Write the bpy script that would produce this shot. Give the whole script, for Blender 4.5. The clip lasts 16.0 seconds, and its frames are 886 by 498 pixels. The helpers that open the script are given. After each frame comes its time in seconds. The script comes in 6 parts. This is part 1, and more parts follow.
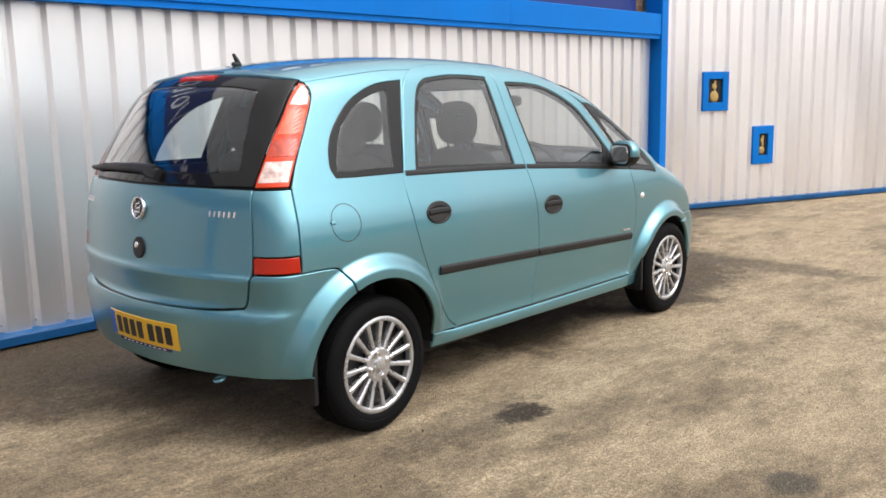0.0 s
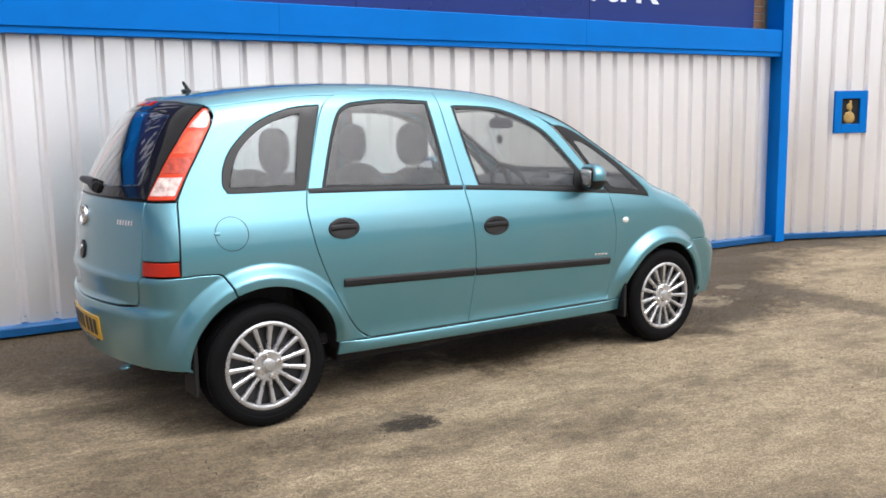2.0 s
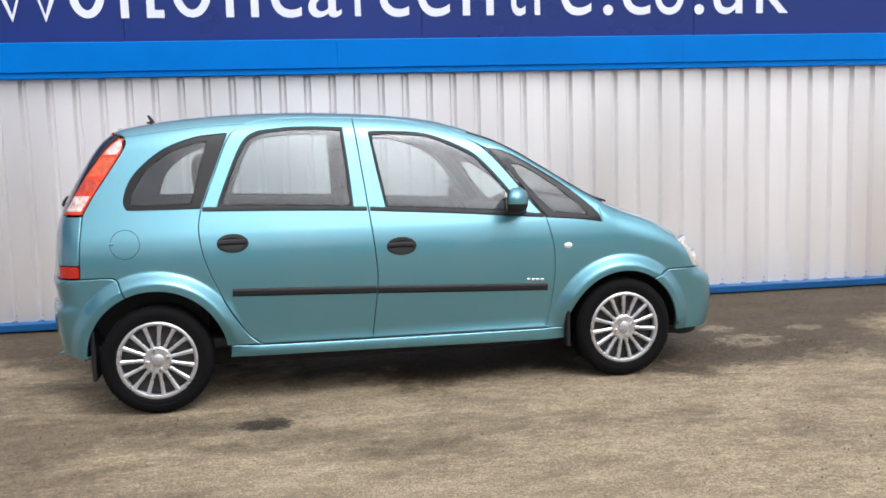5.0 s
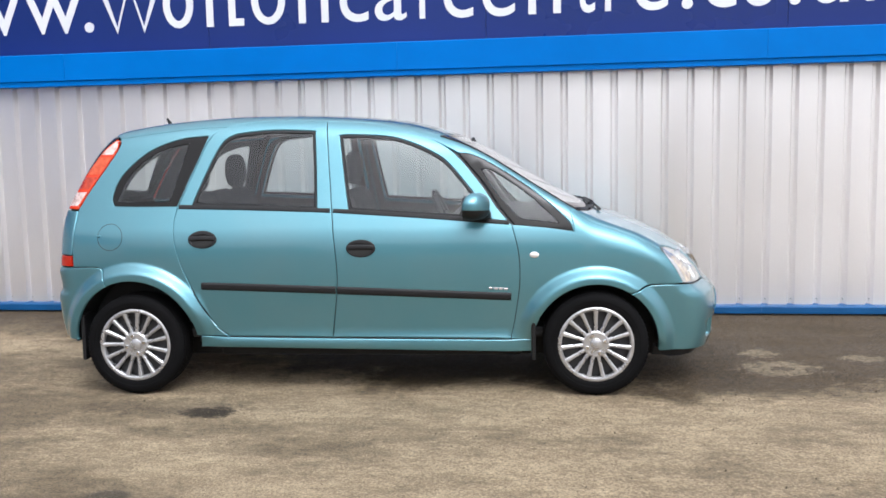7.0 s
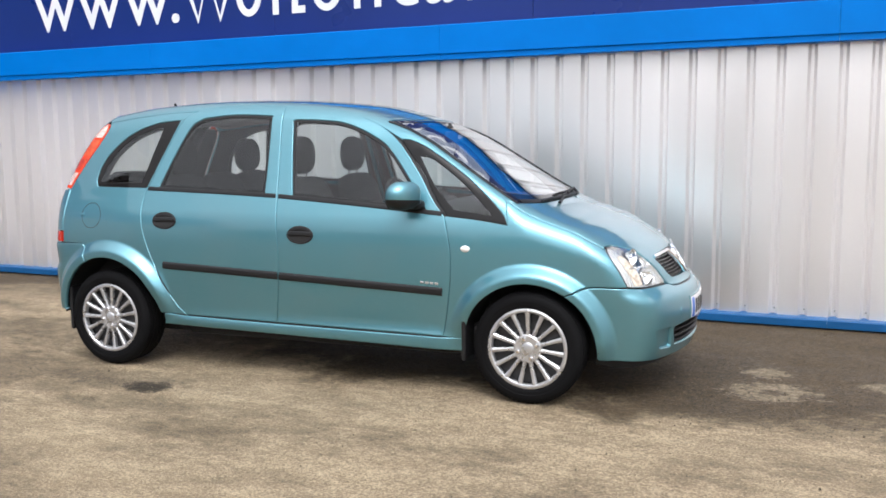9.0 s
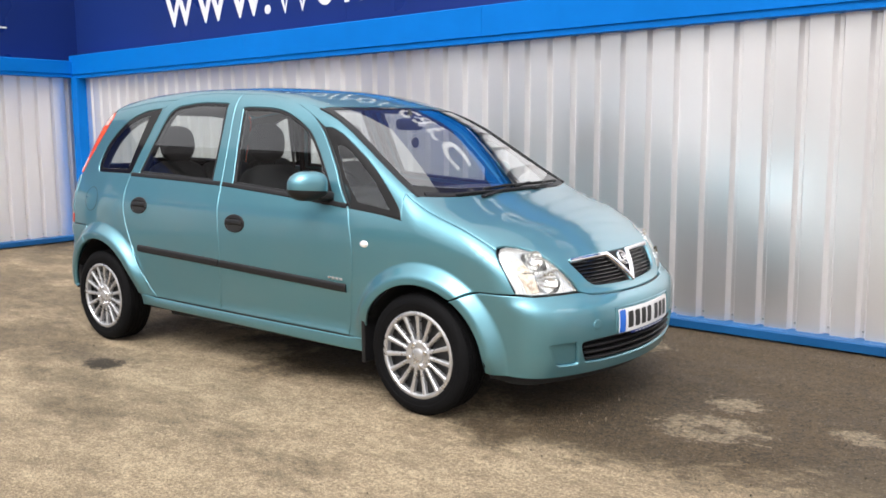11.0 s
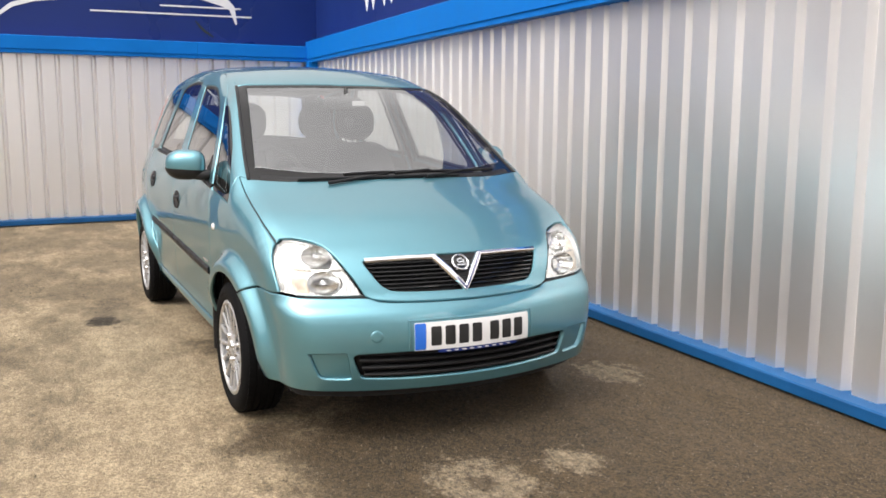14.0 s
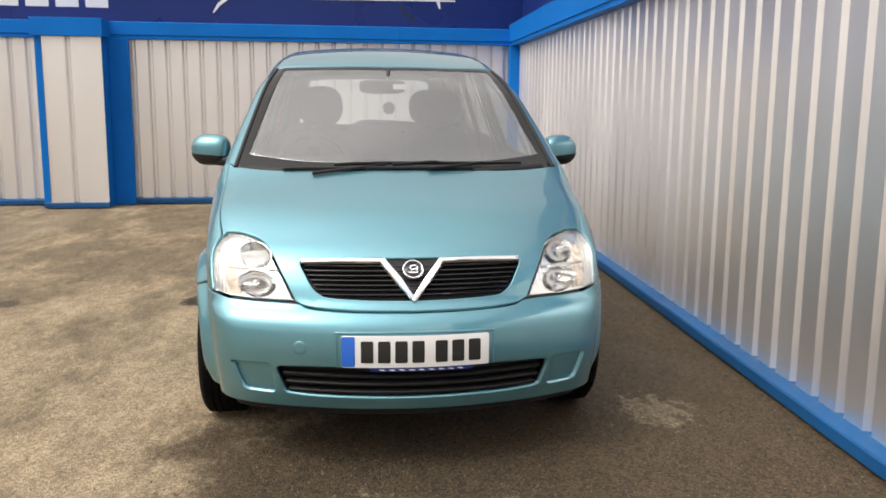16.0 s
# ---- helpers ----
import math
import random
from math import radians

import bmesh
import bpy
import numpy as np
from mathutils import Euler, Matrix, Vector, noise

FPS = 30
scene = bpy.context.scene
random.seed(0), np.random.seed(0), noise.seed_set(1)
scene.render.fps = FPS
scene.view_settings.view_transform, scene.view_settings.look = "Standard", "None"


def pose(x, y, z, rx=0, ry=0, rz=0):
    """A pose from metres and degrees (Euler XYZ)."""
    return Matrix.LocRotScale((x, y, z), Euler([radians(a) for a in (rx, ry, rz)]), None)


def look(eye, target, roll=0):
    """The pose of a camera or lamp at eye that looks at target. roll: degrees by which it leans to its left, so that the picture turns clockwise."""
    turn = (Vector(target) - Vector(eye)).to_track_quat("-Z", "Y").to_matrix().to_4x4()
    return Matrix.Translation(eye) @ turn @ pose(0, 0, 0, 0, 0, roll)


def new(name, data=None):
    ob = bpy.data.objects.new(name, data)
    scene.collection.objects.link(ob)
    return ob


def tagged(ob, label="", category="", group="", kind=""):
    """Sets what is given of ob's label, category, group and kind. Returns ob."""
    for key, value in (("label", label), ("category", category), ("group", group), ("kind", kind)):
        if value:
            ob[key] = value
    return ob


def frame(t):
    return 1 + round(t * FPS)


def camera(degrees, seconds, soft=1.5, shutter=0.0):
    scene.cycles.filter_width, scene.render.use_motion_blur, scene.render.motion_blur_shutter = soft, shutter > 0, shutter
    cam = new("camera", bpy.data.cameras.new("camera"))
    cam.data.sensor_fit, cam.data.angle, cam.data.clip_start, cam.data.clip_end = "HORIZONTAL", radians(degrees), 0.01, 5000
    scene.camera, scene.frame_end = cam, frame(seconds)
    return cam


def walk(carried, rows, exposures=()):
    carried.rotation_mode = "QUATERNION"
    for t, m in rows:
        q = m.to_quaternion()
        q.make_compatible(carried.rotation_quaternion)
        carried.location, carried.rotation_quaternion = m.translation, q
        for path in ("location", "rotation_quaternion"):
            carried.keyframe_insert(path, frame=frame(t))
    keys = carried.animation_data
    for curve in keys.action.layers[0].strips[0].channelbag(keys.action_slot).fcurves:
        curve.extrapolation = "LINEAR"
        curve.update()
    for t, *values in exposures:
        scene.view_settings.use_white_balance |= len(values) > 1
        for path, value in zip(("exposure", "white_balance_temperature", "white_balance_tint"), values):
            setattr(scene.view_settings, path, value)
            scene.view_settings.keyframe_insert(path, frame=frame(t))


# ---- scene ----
cam = camera(53.1, 16.0, soft=1.7)
# seconds, eye x, y, z, yaw, pitch, roll
ROWS = [
    (0.0, -2.401, -3.503, 1.402, -46.29, -9.78, -1.13),
    (0.5, -2.17, -3.793, 1.396, -42.16, -9.76, -0.95),
    (1.0, -1.896, -4.087, 1.403, -38.25, -9.68, -1.03),
    (1.5, -1.626, -4.401, 1.391, -34.59, -8.77, -1.15),
    (2.0, -1.315, -4.624, 1.405, -30.84, -8.42, -0.95),
    (2.5, -1.004, -4.892, 1.4, -26.91, -8.13, -1.0),
    (3.0, -0.652, -5.089, 1.381, -23.26, -8.09, -1.18),
    (3.5, -0.289, -5.241, 1.375, -19.97, -8.04, -1.36),
    (4.0, 0.098, -5.439, 1.356, -16.18, -7.09, -1.6),
    (6.5, 2.05, -5.62, 1.36, 3.75, -6.31, -1.37),
    (7.0, 2.461, -5.54, 1.36, 7.74, -6.27, -1.12),
    (7.5, 2.869, -5.479, 1.357, 11.79, -6.35, -0.8),
    (8.0, 3.252, -5.308, 1.344, 15.51, -6.28, -0.57),
    (8.5, 3.619, -5.119, 1.34, 19.18, -6.58, -0.47),
    (11.0, 5.363, -3.666, 1.329, 40.58, -7.62, -0.45),
    (11.5, 5.617, -3.326, 1.315, 44.28, -7.6, -0.15),
    (12.0, 5.866, -2.944, 1.311, 48.73, -7.42, -0.1),
    (12.5, 6.101, -2.569, 1.312, 53.21, -7.67, -0.13),
    (13.0, 6.276, -2.165, 1.31, 57.6, -7.96, 0.0),
    (13.5, 6.425, -1.747, 1.305, 61.96, -8.33, 0.08),
    (14.0, 6.507, -1.326, 1.303, 66.67, -8.56, 0.2),
    (14.5, 6.595, -0.915, 1.292, 71.55, -8.32, 0.38),
    (15.0, 6.553, -0.533, 1.292, 76.38, -8.68, 0.4),
    (15.5, 6.466, -0.213, 1.298, 81.4, -9.21, 0.5),
    (16.0, 6.334, 0.025, 1.304, 85.57, -9.55, 0.43),
]
walk(cam, [(t, pose(x, y, z, 0, 0, yaw) @ pose(0, 0, 0, 90 + pitch) @ pose(0, 0, 0, 0, 0, roll)) for t, x, y, z, yaw, pitch, roll in ROWS],
     exposures=[(0.0, -0.47, 6500, 12), (3.5, -0.66, 6100, 12), (7.0, -0.58, 6100, 12), (11.0, -0.37, 6450, 12), (14.0, -0.34, 6750, 12), (15.5, -0.66, 6650, 12), (16.0, -0.6, 6900, 12)])

# ---- sky and sun: bright, thinly overcast ----
SUN_EL, SUN_AZ = radians(52), radians(155)
world = bpy.data.worlds.new("sky")
scene.world = world
world.use_nodes = True
wn, wl = world.node_tree.nodes, world.node_tree.links
wn.clear()
sky = wn.new("ShaderNodeTexSky")
sky.sky_type, sky.sun_disc = "NISHITA", False
sky.sun_elevation, sky.sun_rotation = SUN_EL, SUN_AZ
sky.air_density, sky.dust_density = 1.0, 3.0
pale = wn.new("ShaderNodeHueSaturation")
pale.inputs["Saturation"].default_value = 0.06
coord = wn.new("ShaderNodeTexCoord")
stretch = wn.new("ShaderNodeMapping")
stretch.inputs["Scale"].default_value = (1.6, 1.6, 4.0)
cloud = wn.new("ShaderNodeTexNoise")
cloud.inputs["Scale"].default_value, cloud.inputs["Detail"].default_value = 2.2, 6.0
cloud_ramp = wn.new("ShaderNodeMapRange")
cloud_ramp.inputs["From Min"].default_value, cloud_ramp.inputs["From Max"].default_value = 0.35, 0.68
cloud_ramp.inputs["To Min"].default_value, cloud_ramp.inputs["To Max"].default_value = 0.9, 1.15
gain = wn.new("ShaderNodeVectorMath")
gain.operation = "SCALE"
back = wn.new("ShaderNodeBackground")
back.inputs["Strength"].default_value = 0.15
out = wn.new("ShaderNodeOutputWorld")
wl.new(sky.outputs[0], pale.inputs["Color"])
wl.new(coord.outputs["Generated"], stretch.inputs[0])
wl.new(stretch.outputs[0], cloud.inputs["Vector"])
wl.new(cloud.outputs[0], cloud_ramp.inputs[0])
wl.new(pale.outputs[0], gain.inputs[0])
# an overcast sky is brightest overhead
split = wn.new("ShaderNodeSeparateXYZ")
height = wn.new("ShaderNodeMapRange")
height.inputs["To Min"].default_value, height.inputs["To Max"].default_value = 1.6, 5.6
both = wn.new("ShaderNodeMath")
both.operation = "MULTIPLY"
wl.new(coord.outputs["Generated"], split.inputs[0])
steep = wn.new("ShaderNodeMath")
steep.operation = "POWER"
steep.inputs[1].default_value = 2.2
wl.new(split.outputs[2], steep.inputs[0])
wl.new(steep.outputs[0], height.inputs[0])
wl.new(cloud_ramp.outputs[0], both.inputs[0])
wl.new(height.outputs[0], both.inputs[1])
wl.new(both.outputs[0], gain.inputs["Scale"])
wl.new(gain.outputs[0], back.inputs["Color"])
wl.new(back.outputs[0], out.inputs[0])
sun = new("sun", bpy.data.lights.new("sun", "SUN"))
sun.data.energy, sun.data.angle, sun.data.color = 0.8, radians(50), (1.0, 0.93, 0.82)
sun.matrix_world = look((-math.sin(SUN_AZ) * -10 * math.cos(SUN_EL), math.cos(SUN_AZ) * 10 * math.cos(SUN_EL), 10 * math.sin(SUN_EL)), (0, 0, 0))


# ---- materials ----
def material(name, color, rough=0.5, metal=0.0, coat=0.0, specular=0.5):
    m = bpy.data.materials.new(name)
    m.use_nodes = True
    b = m.node_tree.nodes["Principled BSDF"]
    b.inputs["Base Color"].default_value = (*color, 1)
    b.inputs["Roughness"].default_value, b.inputs["Metallic"].default_value = rough, metal
    b.inputs["Coat Weight"].default_value, b.inputs["Coat Roughness"].default_value = coat, 0.03
    b.inputs["Specular IOR Level"].default_value = specular
    return m


def node(m, kind, **inputs):
    n = m.node_tree.nodes.new(kind)
    for key, value in inputs.items():
        n.inputs[key.replace("_", " ")].default_value = value
    return n


def link(m, a, b):
    m.node_tree.links.new(a, b)


def bsdf(m):
    return m.node_tree.nodes["Principled BSDF"]


def object_noise(m, scale, detail=4.0, rough=0.55, stretch_by=(1, 1, 1)):
    """Noise in the object's own metres."""
    c = node(m, "ShaderNodeTexCoord")
    mp = node(m, "ShaderNodeMapping")
    mp.inputs["Scale"].default_value = stretch_by
    n = node(m, "ShaderNodeTexNoise", Scale=scale, Detail=detail, Roughness=rough)
    link(m, c.outputs["Object"], mp.inputs[0])
    link(m, mp.outputs[0], n.inputs["Vector"])
    return n.outputs[0]


def span(m, value, a, b, lo=0.0, hi=1.0):
    r = node(m, "ShaderNodeMapRange")
    for key, v in (("From Min", a), ("From Max", b), ("To Min", lo), ("To Max", hi)):
        r.inputs[key].default_value = v
    link(m, value, r.inputs[0])
    return r.outputs[0]


def mix(m, factor, a, b, how="MIX"):
    """a and b: colours or sockets."""
    n = node(m, "ShaderNodeMix")
    n.data_type, n.blend_type = "RGBA", how
    if isinstance(factor, float):
        n.inputs[0].default_value = factor
    else:
        link(m, factor, n.inputs[0])
    for slot, v in ((6, a), (7, b)):
        if isinstance(v, tuple):
            n.inputs[slot].default_value = (*v, 1)
        else:
            link(m, v, n.inputs[slot])
    return n.outputs[2]


def bump(m, height, strength, distance):
    b = node(m, "ShaderNodeBump", Strength=strength, Distance=distance)
    link(m, height, b.inputs["Height"])
    link(m, b.outputs[0], bsdf(m).inputs["Normal"])


def worn(name, color, rough, metal=0.0, vary=0.15, scale=3.0, fine=60.0, relief=0.0006, stretch_by=(1, 1, 1), specular=0.5):
    """A surface with broad blotches and fine grain."""
    m = material(name, color, rough, metal, specular=specular)
    broad, grain = object_noise(m, scale, stretch_by=stretch_by), object_noise(m, fine, 3.0)
    dark = tuple(c * (1 - vary) for c in color)
    light = tuple(min(1, c * (1 + vary * 0.7)) for c in color)
    c1 = mix(m, span(m, broad, 0.3, 0.7), dark, light)
    link(m, mix(m, span(m, grain, 0.3, 0.7, 0, 0.35), c1, dark), bsdf(m).inputs["Base Color"])
    link(m, span(m, broad, 0.3, 0.7, max(0, rough - 0.08), min(1, rough + 0.1)), bsdf(m).inputs["Roughness"])
    if relief:
        bump(m, grain, 0.5, relief)
    return m


M_cladding = worn("silver_cladding", (0.885, 0.865, 0.86), 0.365, 0.85, 0.04, 1.3, 90, 0.0, (1, 1, 0.25))
M_blue = worn("blue_trim", (0.0005, 0.15, 0.53), 0.5, 0.0, 0.10, 2.0, 120, 0.0002, specular=0.1)
M_rail = worn("blue_base_rail", (0.004, 0.075, 0.215), 0.55, 0.0, 0.2, 3.0, 90, 0.0003, specular=0.3)
M_navy = worn("navy_sign", (0.009, 0.026, 0.145), 0.3, 0.0, 0.12, 0.6, 80, 0.0, specular=0.3)
M_white = worn("white_vinyl", (0.72, 0.72, 0.74), 0.4, 0.0, 0.05, 2.0, 60, 0.0)
M_scuff = worn("scuff", (0.02, 0.028, 0.024), 0.8, 0.0, 0.4, 30, 120, 0.0)
M_rust = worn("yellow_valve", (0.42, 0.27, 0.08), 0.6, 0.0, 0.3, 20, 90)
M_dark = worn("dark_void", (0.009, 0.009, 0.01), 0.8, 0.0, 0.2, 5, 60)
M_brick = worn("brick", (0.24, 0.13, 0.07), 0.9, 0.0, 0.3, 6, 60, 0.001)
M_mortar = worn("mortar", (0.32, 0.30, 0.27), 0.95, 0.0, 0.2, 6, 60, 0.001)
M_screw = material("screw_steel", (0.5, 0.5, 0.5), 0.35, 0.9)
M_roofs = worn("far_roof", (0.06, 0.05, 0.05), 0.9, 0.0, 0.3, 0.3, 3, 0.0)
M_farwall = worn("far_wall", (0.16, 0.12, 0.1), 0.9, 0.0, 0.2, 0.3, 3, 0.0)


def asphalt():
    m = material("old_asphalt", (0.2, 0.17, 0.13), 0.9, specular=0.3)
    geo = node(m, "ShaderNodeNewGeometry")
    sep = node(m, "ShaderNodeSeparateXYZ")
    link(m, geo.outputs["Position"], sep.inputs[0])

    def noise(scale, detail=5.0, rough=0.6, stretch_by=(1, 1, 1), shift=(0, 0, 0)):
        mp = node(m, "ShaderNodeMapping")
        mp.inputs["Scale"].default_value, mp.inputs["Location"].default_value = stretch_by, shift
        n = node(m, "ShaderNodeTexNoise", Scale=scale, Detail=detail, Roughness=rough)
        link(m, geo.outputs["Position"], mp.inputs[0])
        link(m, mp.outputs[0], n.inputs["Vector"])
        return n.outputs[0]

    broad = noise(0.75, 12, 0.76, (0.7, 1.5, 1))
    mid = noise(3.2, 10, 0.78, (0.8, 1.3, 1), (3, 1, 0))
    grit = noise(60, 5, 0.8)
    speck = node(m, "ShaderNodeTexVoronoi", Scale=58.0)
    link(m, geo.outputs["Position"], speck.inputs["Vector"])
    pale = mix(m, span(m, mid, 0.38, 0.62), (0.32, 0.25, 0.166), (0.51, 0.408, 0.276))
    dark_brown = mix(m, span(m, mid, 0.36, 0.66), (0.0205, 0.014, 0.0074), (0.071, 0.0485, 0.0265))

    def total(a, b):
        n = node(m, "ShaderNodeMath")
        n.operation = "ADD"
        link(m, a, n.inputs[0])
        link(m, b, n.inputs[1])
        return n.outputs[0]

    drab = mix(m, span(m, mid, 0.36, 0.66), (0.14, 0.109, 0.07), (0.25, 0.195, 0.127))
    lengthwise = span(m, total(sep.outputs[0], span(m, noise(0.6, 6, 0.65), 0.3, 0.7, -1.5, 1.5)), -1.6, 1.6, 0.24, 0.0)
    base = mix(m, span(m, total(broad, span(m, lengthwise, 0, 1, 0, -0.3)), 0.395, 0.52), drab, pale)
    # darker, slightly smoother strip along the wall side of the yard
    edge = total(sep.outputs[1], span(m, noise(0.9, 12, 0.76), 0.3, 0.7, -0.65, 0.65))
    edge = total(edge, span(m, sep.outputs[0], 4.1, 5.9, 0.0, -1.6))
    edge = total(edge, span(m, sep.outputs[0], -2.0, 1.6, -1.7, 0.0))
    base = mix(m, span(m, edge, -0.66, -0.2, 0.0, 0.95), base, dark_brown)

    def spot(base, x, y, rx, ry, color, ragged, strength, ring=0.0):
        """A stain with a ragged edge round (x, y)."""
        off = node(m, "ShaderNodeVectorMath")
        off.operation = "SUBTRACT"
        link(m, geo.outputs["Position"], off.inputs[0])
        off.inputs[1].default_value = (x, y, 0)
        sc = node(m, "ShaderNodeVectorMath")
        sc.operation = "MULTIPLY"
        link(m, off.outputs[0], sc.inputs[0])
        sc.inputs[1].default_value = (1 / rx, 1 / ry, 0)
        ln = node(m, "ShaderNodeVectorMath")
        ln.operation = "LENGTH"
        link(m, sc.outputs[0], ln.inputs[0])
        d = total(ln.outputs["Value"], span(m, noise(11, 9, 0.8), 0.3, 0.7, -ragged, ragged))
        return mix(m, span(m, d, 0.68, 1.02, strength, 0.0), base, color)

    dark, light = (0.045, 0.038, 0.03), (0.4, 0.335, 0.25)
    base = spot(base, 0.58, -1.13, 0.17, 0.11, (0.02, 0.017, 0.013), 0.5, 1.0)
    # dark stain at the nose, deepened to stand for shade below the bumper
    base = spot(base, 3.42, 0.24, 0.34, 0.62, (0.016, 0.013, 0.01), 0.55, 0.75)
    base = spot(base, 0.30, -1.02, 0.5, 0.16, dark, 0.6, 0.45)
    base = spot(base, 4.5, -0.5, 0.26, 0.95, (0.05, 0.04, 0.028), 0.6, 0.6)
    base = spot(base, 0.63, -2.32, 0.115, 0.105, (0.06, 0.055, 0.045), 0.12, 0.85)
    base = spot(base, 3.78, 0.02, 0.24, 0.2, light, 0.75, 0.9)
    base = spot(base, 3.79, 0.0, 0.08, 0.06, (0.06, 0.047, 0.032), 0.5, 0.85)
    base = spot(base, 3.74, 0.42, 0.14, 0.12, light, 1.0, 0.9)
    base = spot(base, 4.35, 0.3, 0.16, 0.1, light, 0.8, 0.75)
    base = spot(base, 2.78, 1.22, 0.2, 0.16, light, 1.0, 0.7)
    base = spot(base, -3.0, -3.4, 1.3, 0.35, light, 0.6, 0.35)
    base = mix(m, span(m, grit, 0.4, 0.62, 0, 0.42), base, (0.035, 0.028, 0.02))
    base = mix(m, 1.0, base, mix(m, span(m, noise(15, 8, 0.75, (0.8, 1.2, 1), (1, 5, 0)), 0.35, 0.65), (0.8, 0.79, 0.77), (1.18, 1.18, 1.17)), "MULTIPLY")
    base = mix(m, 1.0, base, mix(m, span(m, noise(95, 4, 0.75, (1, 1, 1), (7, 2, 0)), 0.36, 0.64), (0.6, 0.6, 0.6), (1.55, 1.53, 1.5)), "MULTIPLY")
    pebbles = node(m, "ShaderNodeTexVoronoi", Scale=120.0)
    link(m, geo.outputs["Position"], pebbles.inputs["Vector"])
    shade = node(m, "ShaderNodeSeparateColor")
    link(m, pebbles.outputs["Color"], shade.inputs[0])
    chips = mix(m, span(m, noise(24, 5, 0.8, (0.8, 1.25, 1), (4, 9, 0)), 0.4, 0.6), (0.42, 0.4, 0.38), (1.75, 1.72, 1.64))
    base = mix(m, span(m, edge, -0.8, -0.1, 0.1, 0.85), base, mix(m, 1.0, base, chips, "MULTIPLY"))
    pebble = mix(m, shade.outputs[0], (0.004, 0.003, 0.0016), (0.12, 0.083, 0.041))
    base = mix(m, span(m, edge, -0.8, -0.1, 0.22, 0.58), base, pebble)
    stones = span(m, speck.outputs["Distance"], 0.0, 0.35, 1.0, 0.0)
    pick = span(m, noise(30, 2, 0.5), 0.42, 0.6)
    gravel = node(m, "ShaderNodeMath")
    gravel.operation = "MULTIPLY"
    link(m, span(m, stones, 0.3, 0.75, 0, 0.75), gravel.inputs[0])
    link(m, pick, gravel.inputs[1])
    base = mix(m, gravel.outputs[0], base, (0.36, 0.3, 0.22))
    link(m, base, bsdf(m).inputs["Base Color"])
    ground_rough = node(m, "ShaderNodeMath")
    ground_rough.operation = "SUBTRACT"
    link(m, span(m, broad, 0.35, 0.6, 0.72, 0.93), ground_rough.inputs[0])
    link(m, span(m, edge, -0.66, -0.2, 0.0, 0.12), ground_rough.inputs[1])
    link(m, ground_rough.outputs[0], bsdf(m).inputs["Roughness"])
    both = node(m, "ShaderNodeMath")
    both.operation = "MULTIPLY_ADD"
    link(m, span(m, pebbles.outputs["Distance"], 0.0, 0.6, 1.0, 0.0), both.inputs[0])
    both.inputs[1].default_value = 0.7
    link(m, grit, both.inputs[2])
    bump(m, both.outputs[0], 0.9, 0.008)
    return m


M_asphalt = asphalt()


def stone():
    m = material("loose_stone", (0.2, 0.16, 0.11), 0.85, specular=0.3)
    geo = node(m, "ShaderNodeNewGeometry")
    c = mix(m, geo.outputs["Random Per Island"], (0.035, 0.028, 0.019), (0.2, 0.16, 0.11))
    link(m, mix(m, span(m, object_noise(m, 300, 2.0), 0.4, 0.6, 0, 0.3), c, (0.06, 0.05, 0.035)), bsdf(m).inputs["Base Color"])
    return m


M_stone = stone()


# ---- mesh helpers ----
def mesh_object(name, bm, mat, parent=None, label="", smooth=False):
    me = bpy.data.meshes.new(name)
    bmesh.ops.recalc_face_normals(bm, faces=bm.faces)
    bm.to_mesh(me)
    bm.free()
    me.materials.append(mat)
    if smooth:
        me.polygons.foreach_set("use_smooth", [True] * len(me.polygons))
    ob = new(name, me)
    ob.parent = parent
    if label:
        tagged(ob, label)
    return ob


part = mesh_object


def add_box(bm, x0, x1, y0, y1, z0, z1, bevel=0.0, m=None):
    r = bmesh.ops.create_cube(bm, size=1)
    vs = r["verts"]
    bmesh.ops.scale(bm, vec=(x1 - x0, y1 - y0, z1 - z0), verts=vs)
    bmesh.ops.translate(bm, vec=((x0 + x1) / 2, (y0 + y1) / 2, (z0 + z1) / 2), verts=vs)
    if bevel:
        es = list({e for v in vs for e in v.link_edges})
        g = bmesh.ops.bevel(bm, geom=es, offset=bevel, segments=2, affect="EDGES", profile=0.5)
        vs = list({v for f in g["faces"] for v in f.verts} | {v for v in vs if v.is_valid})
    if m is not None:
        bmesh.ops.transform(bm, matrix=m, verts=vs)
    return vs


def box(name, x0, x1, y0, y1, z0, z1, mat, parent=None, label="", bevel=0.004, m=None):
    bm = bmesh.new()
    add_box(bm, x0, x1, y0, y1, z0, z1, bevel, m)
    return mesh_object(name, bm, mat, parent, label)


def extrude_profile(bm, profile, a, b, close=True):
    """profile: (y, z) pairs, drawn out along x from a to b."""
    rows = [[bm.verts.new((x, y, z)) for y, z in profile] for x in (a, b)]
    n = len(profile)
    for i in range(n if close else n - 1):
        j = (i + 1) % n
        bm.faces.new((rows[0][i], rows[0][j], rows[1][j], rows[1][i]))
    if close:
        bm.faces.new(rows[0])
        bm.faces.new(rows[1][::-1])


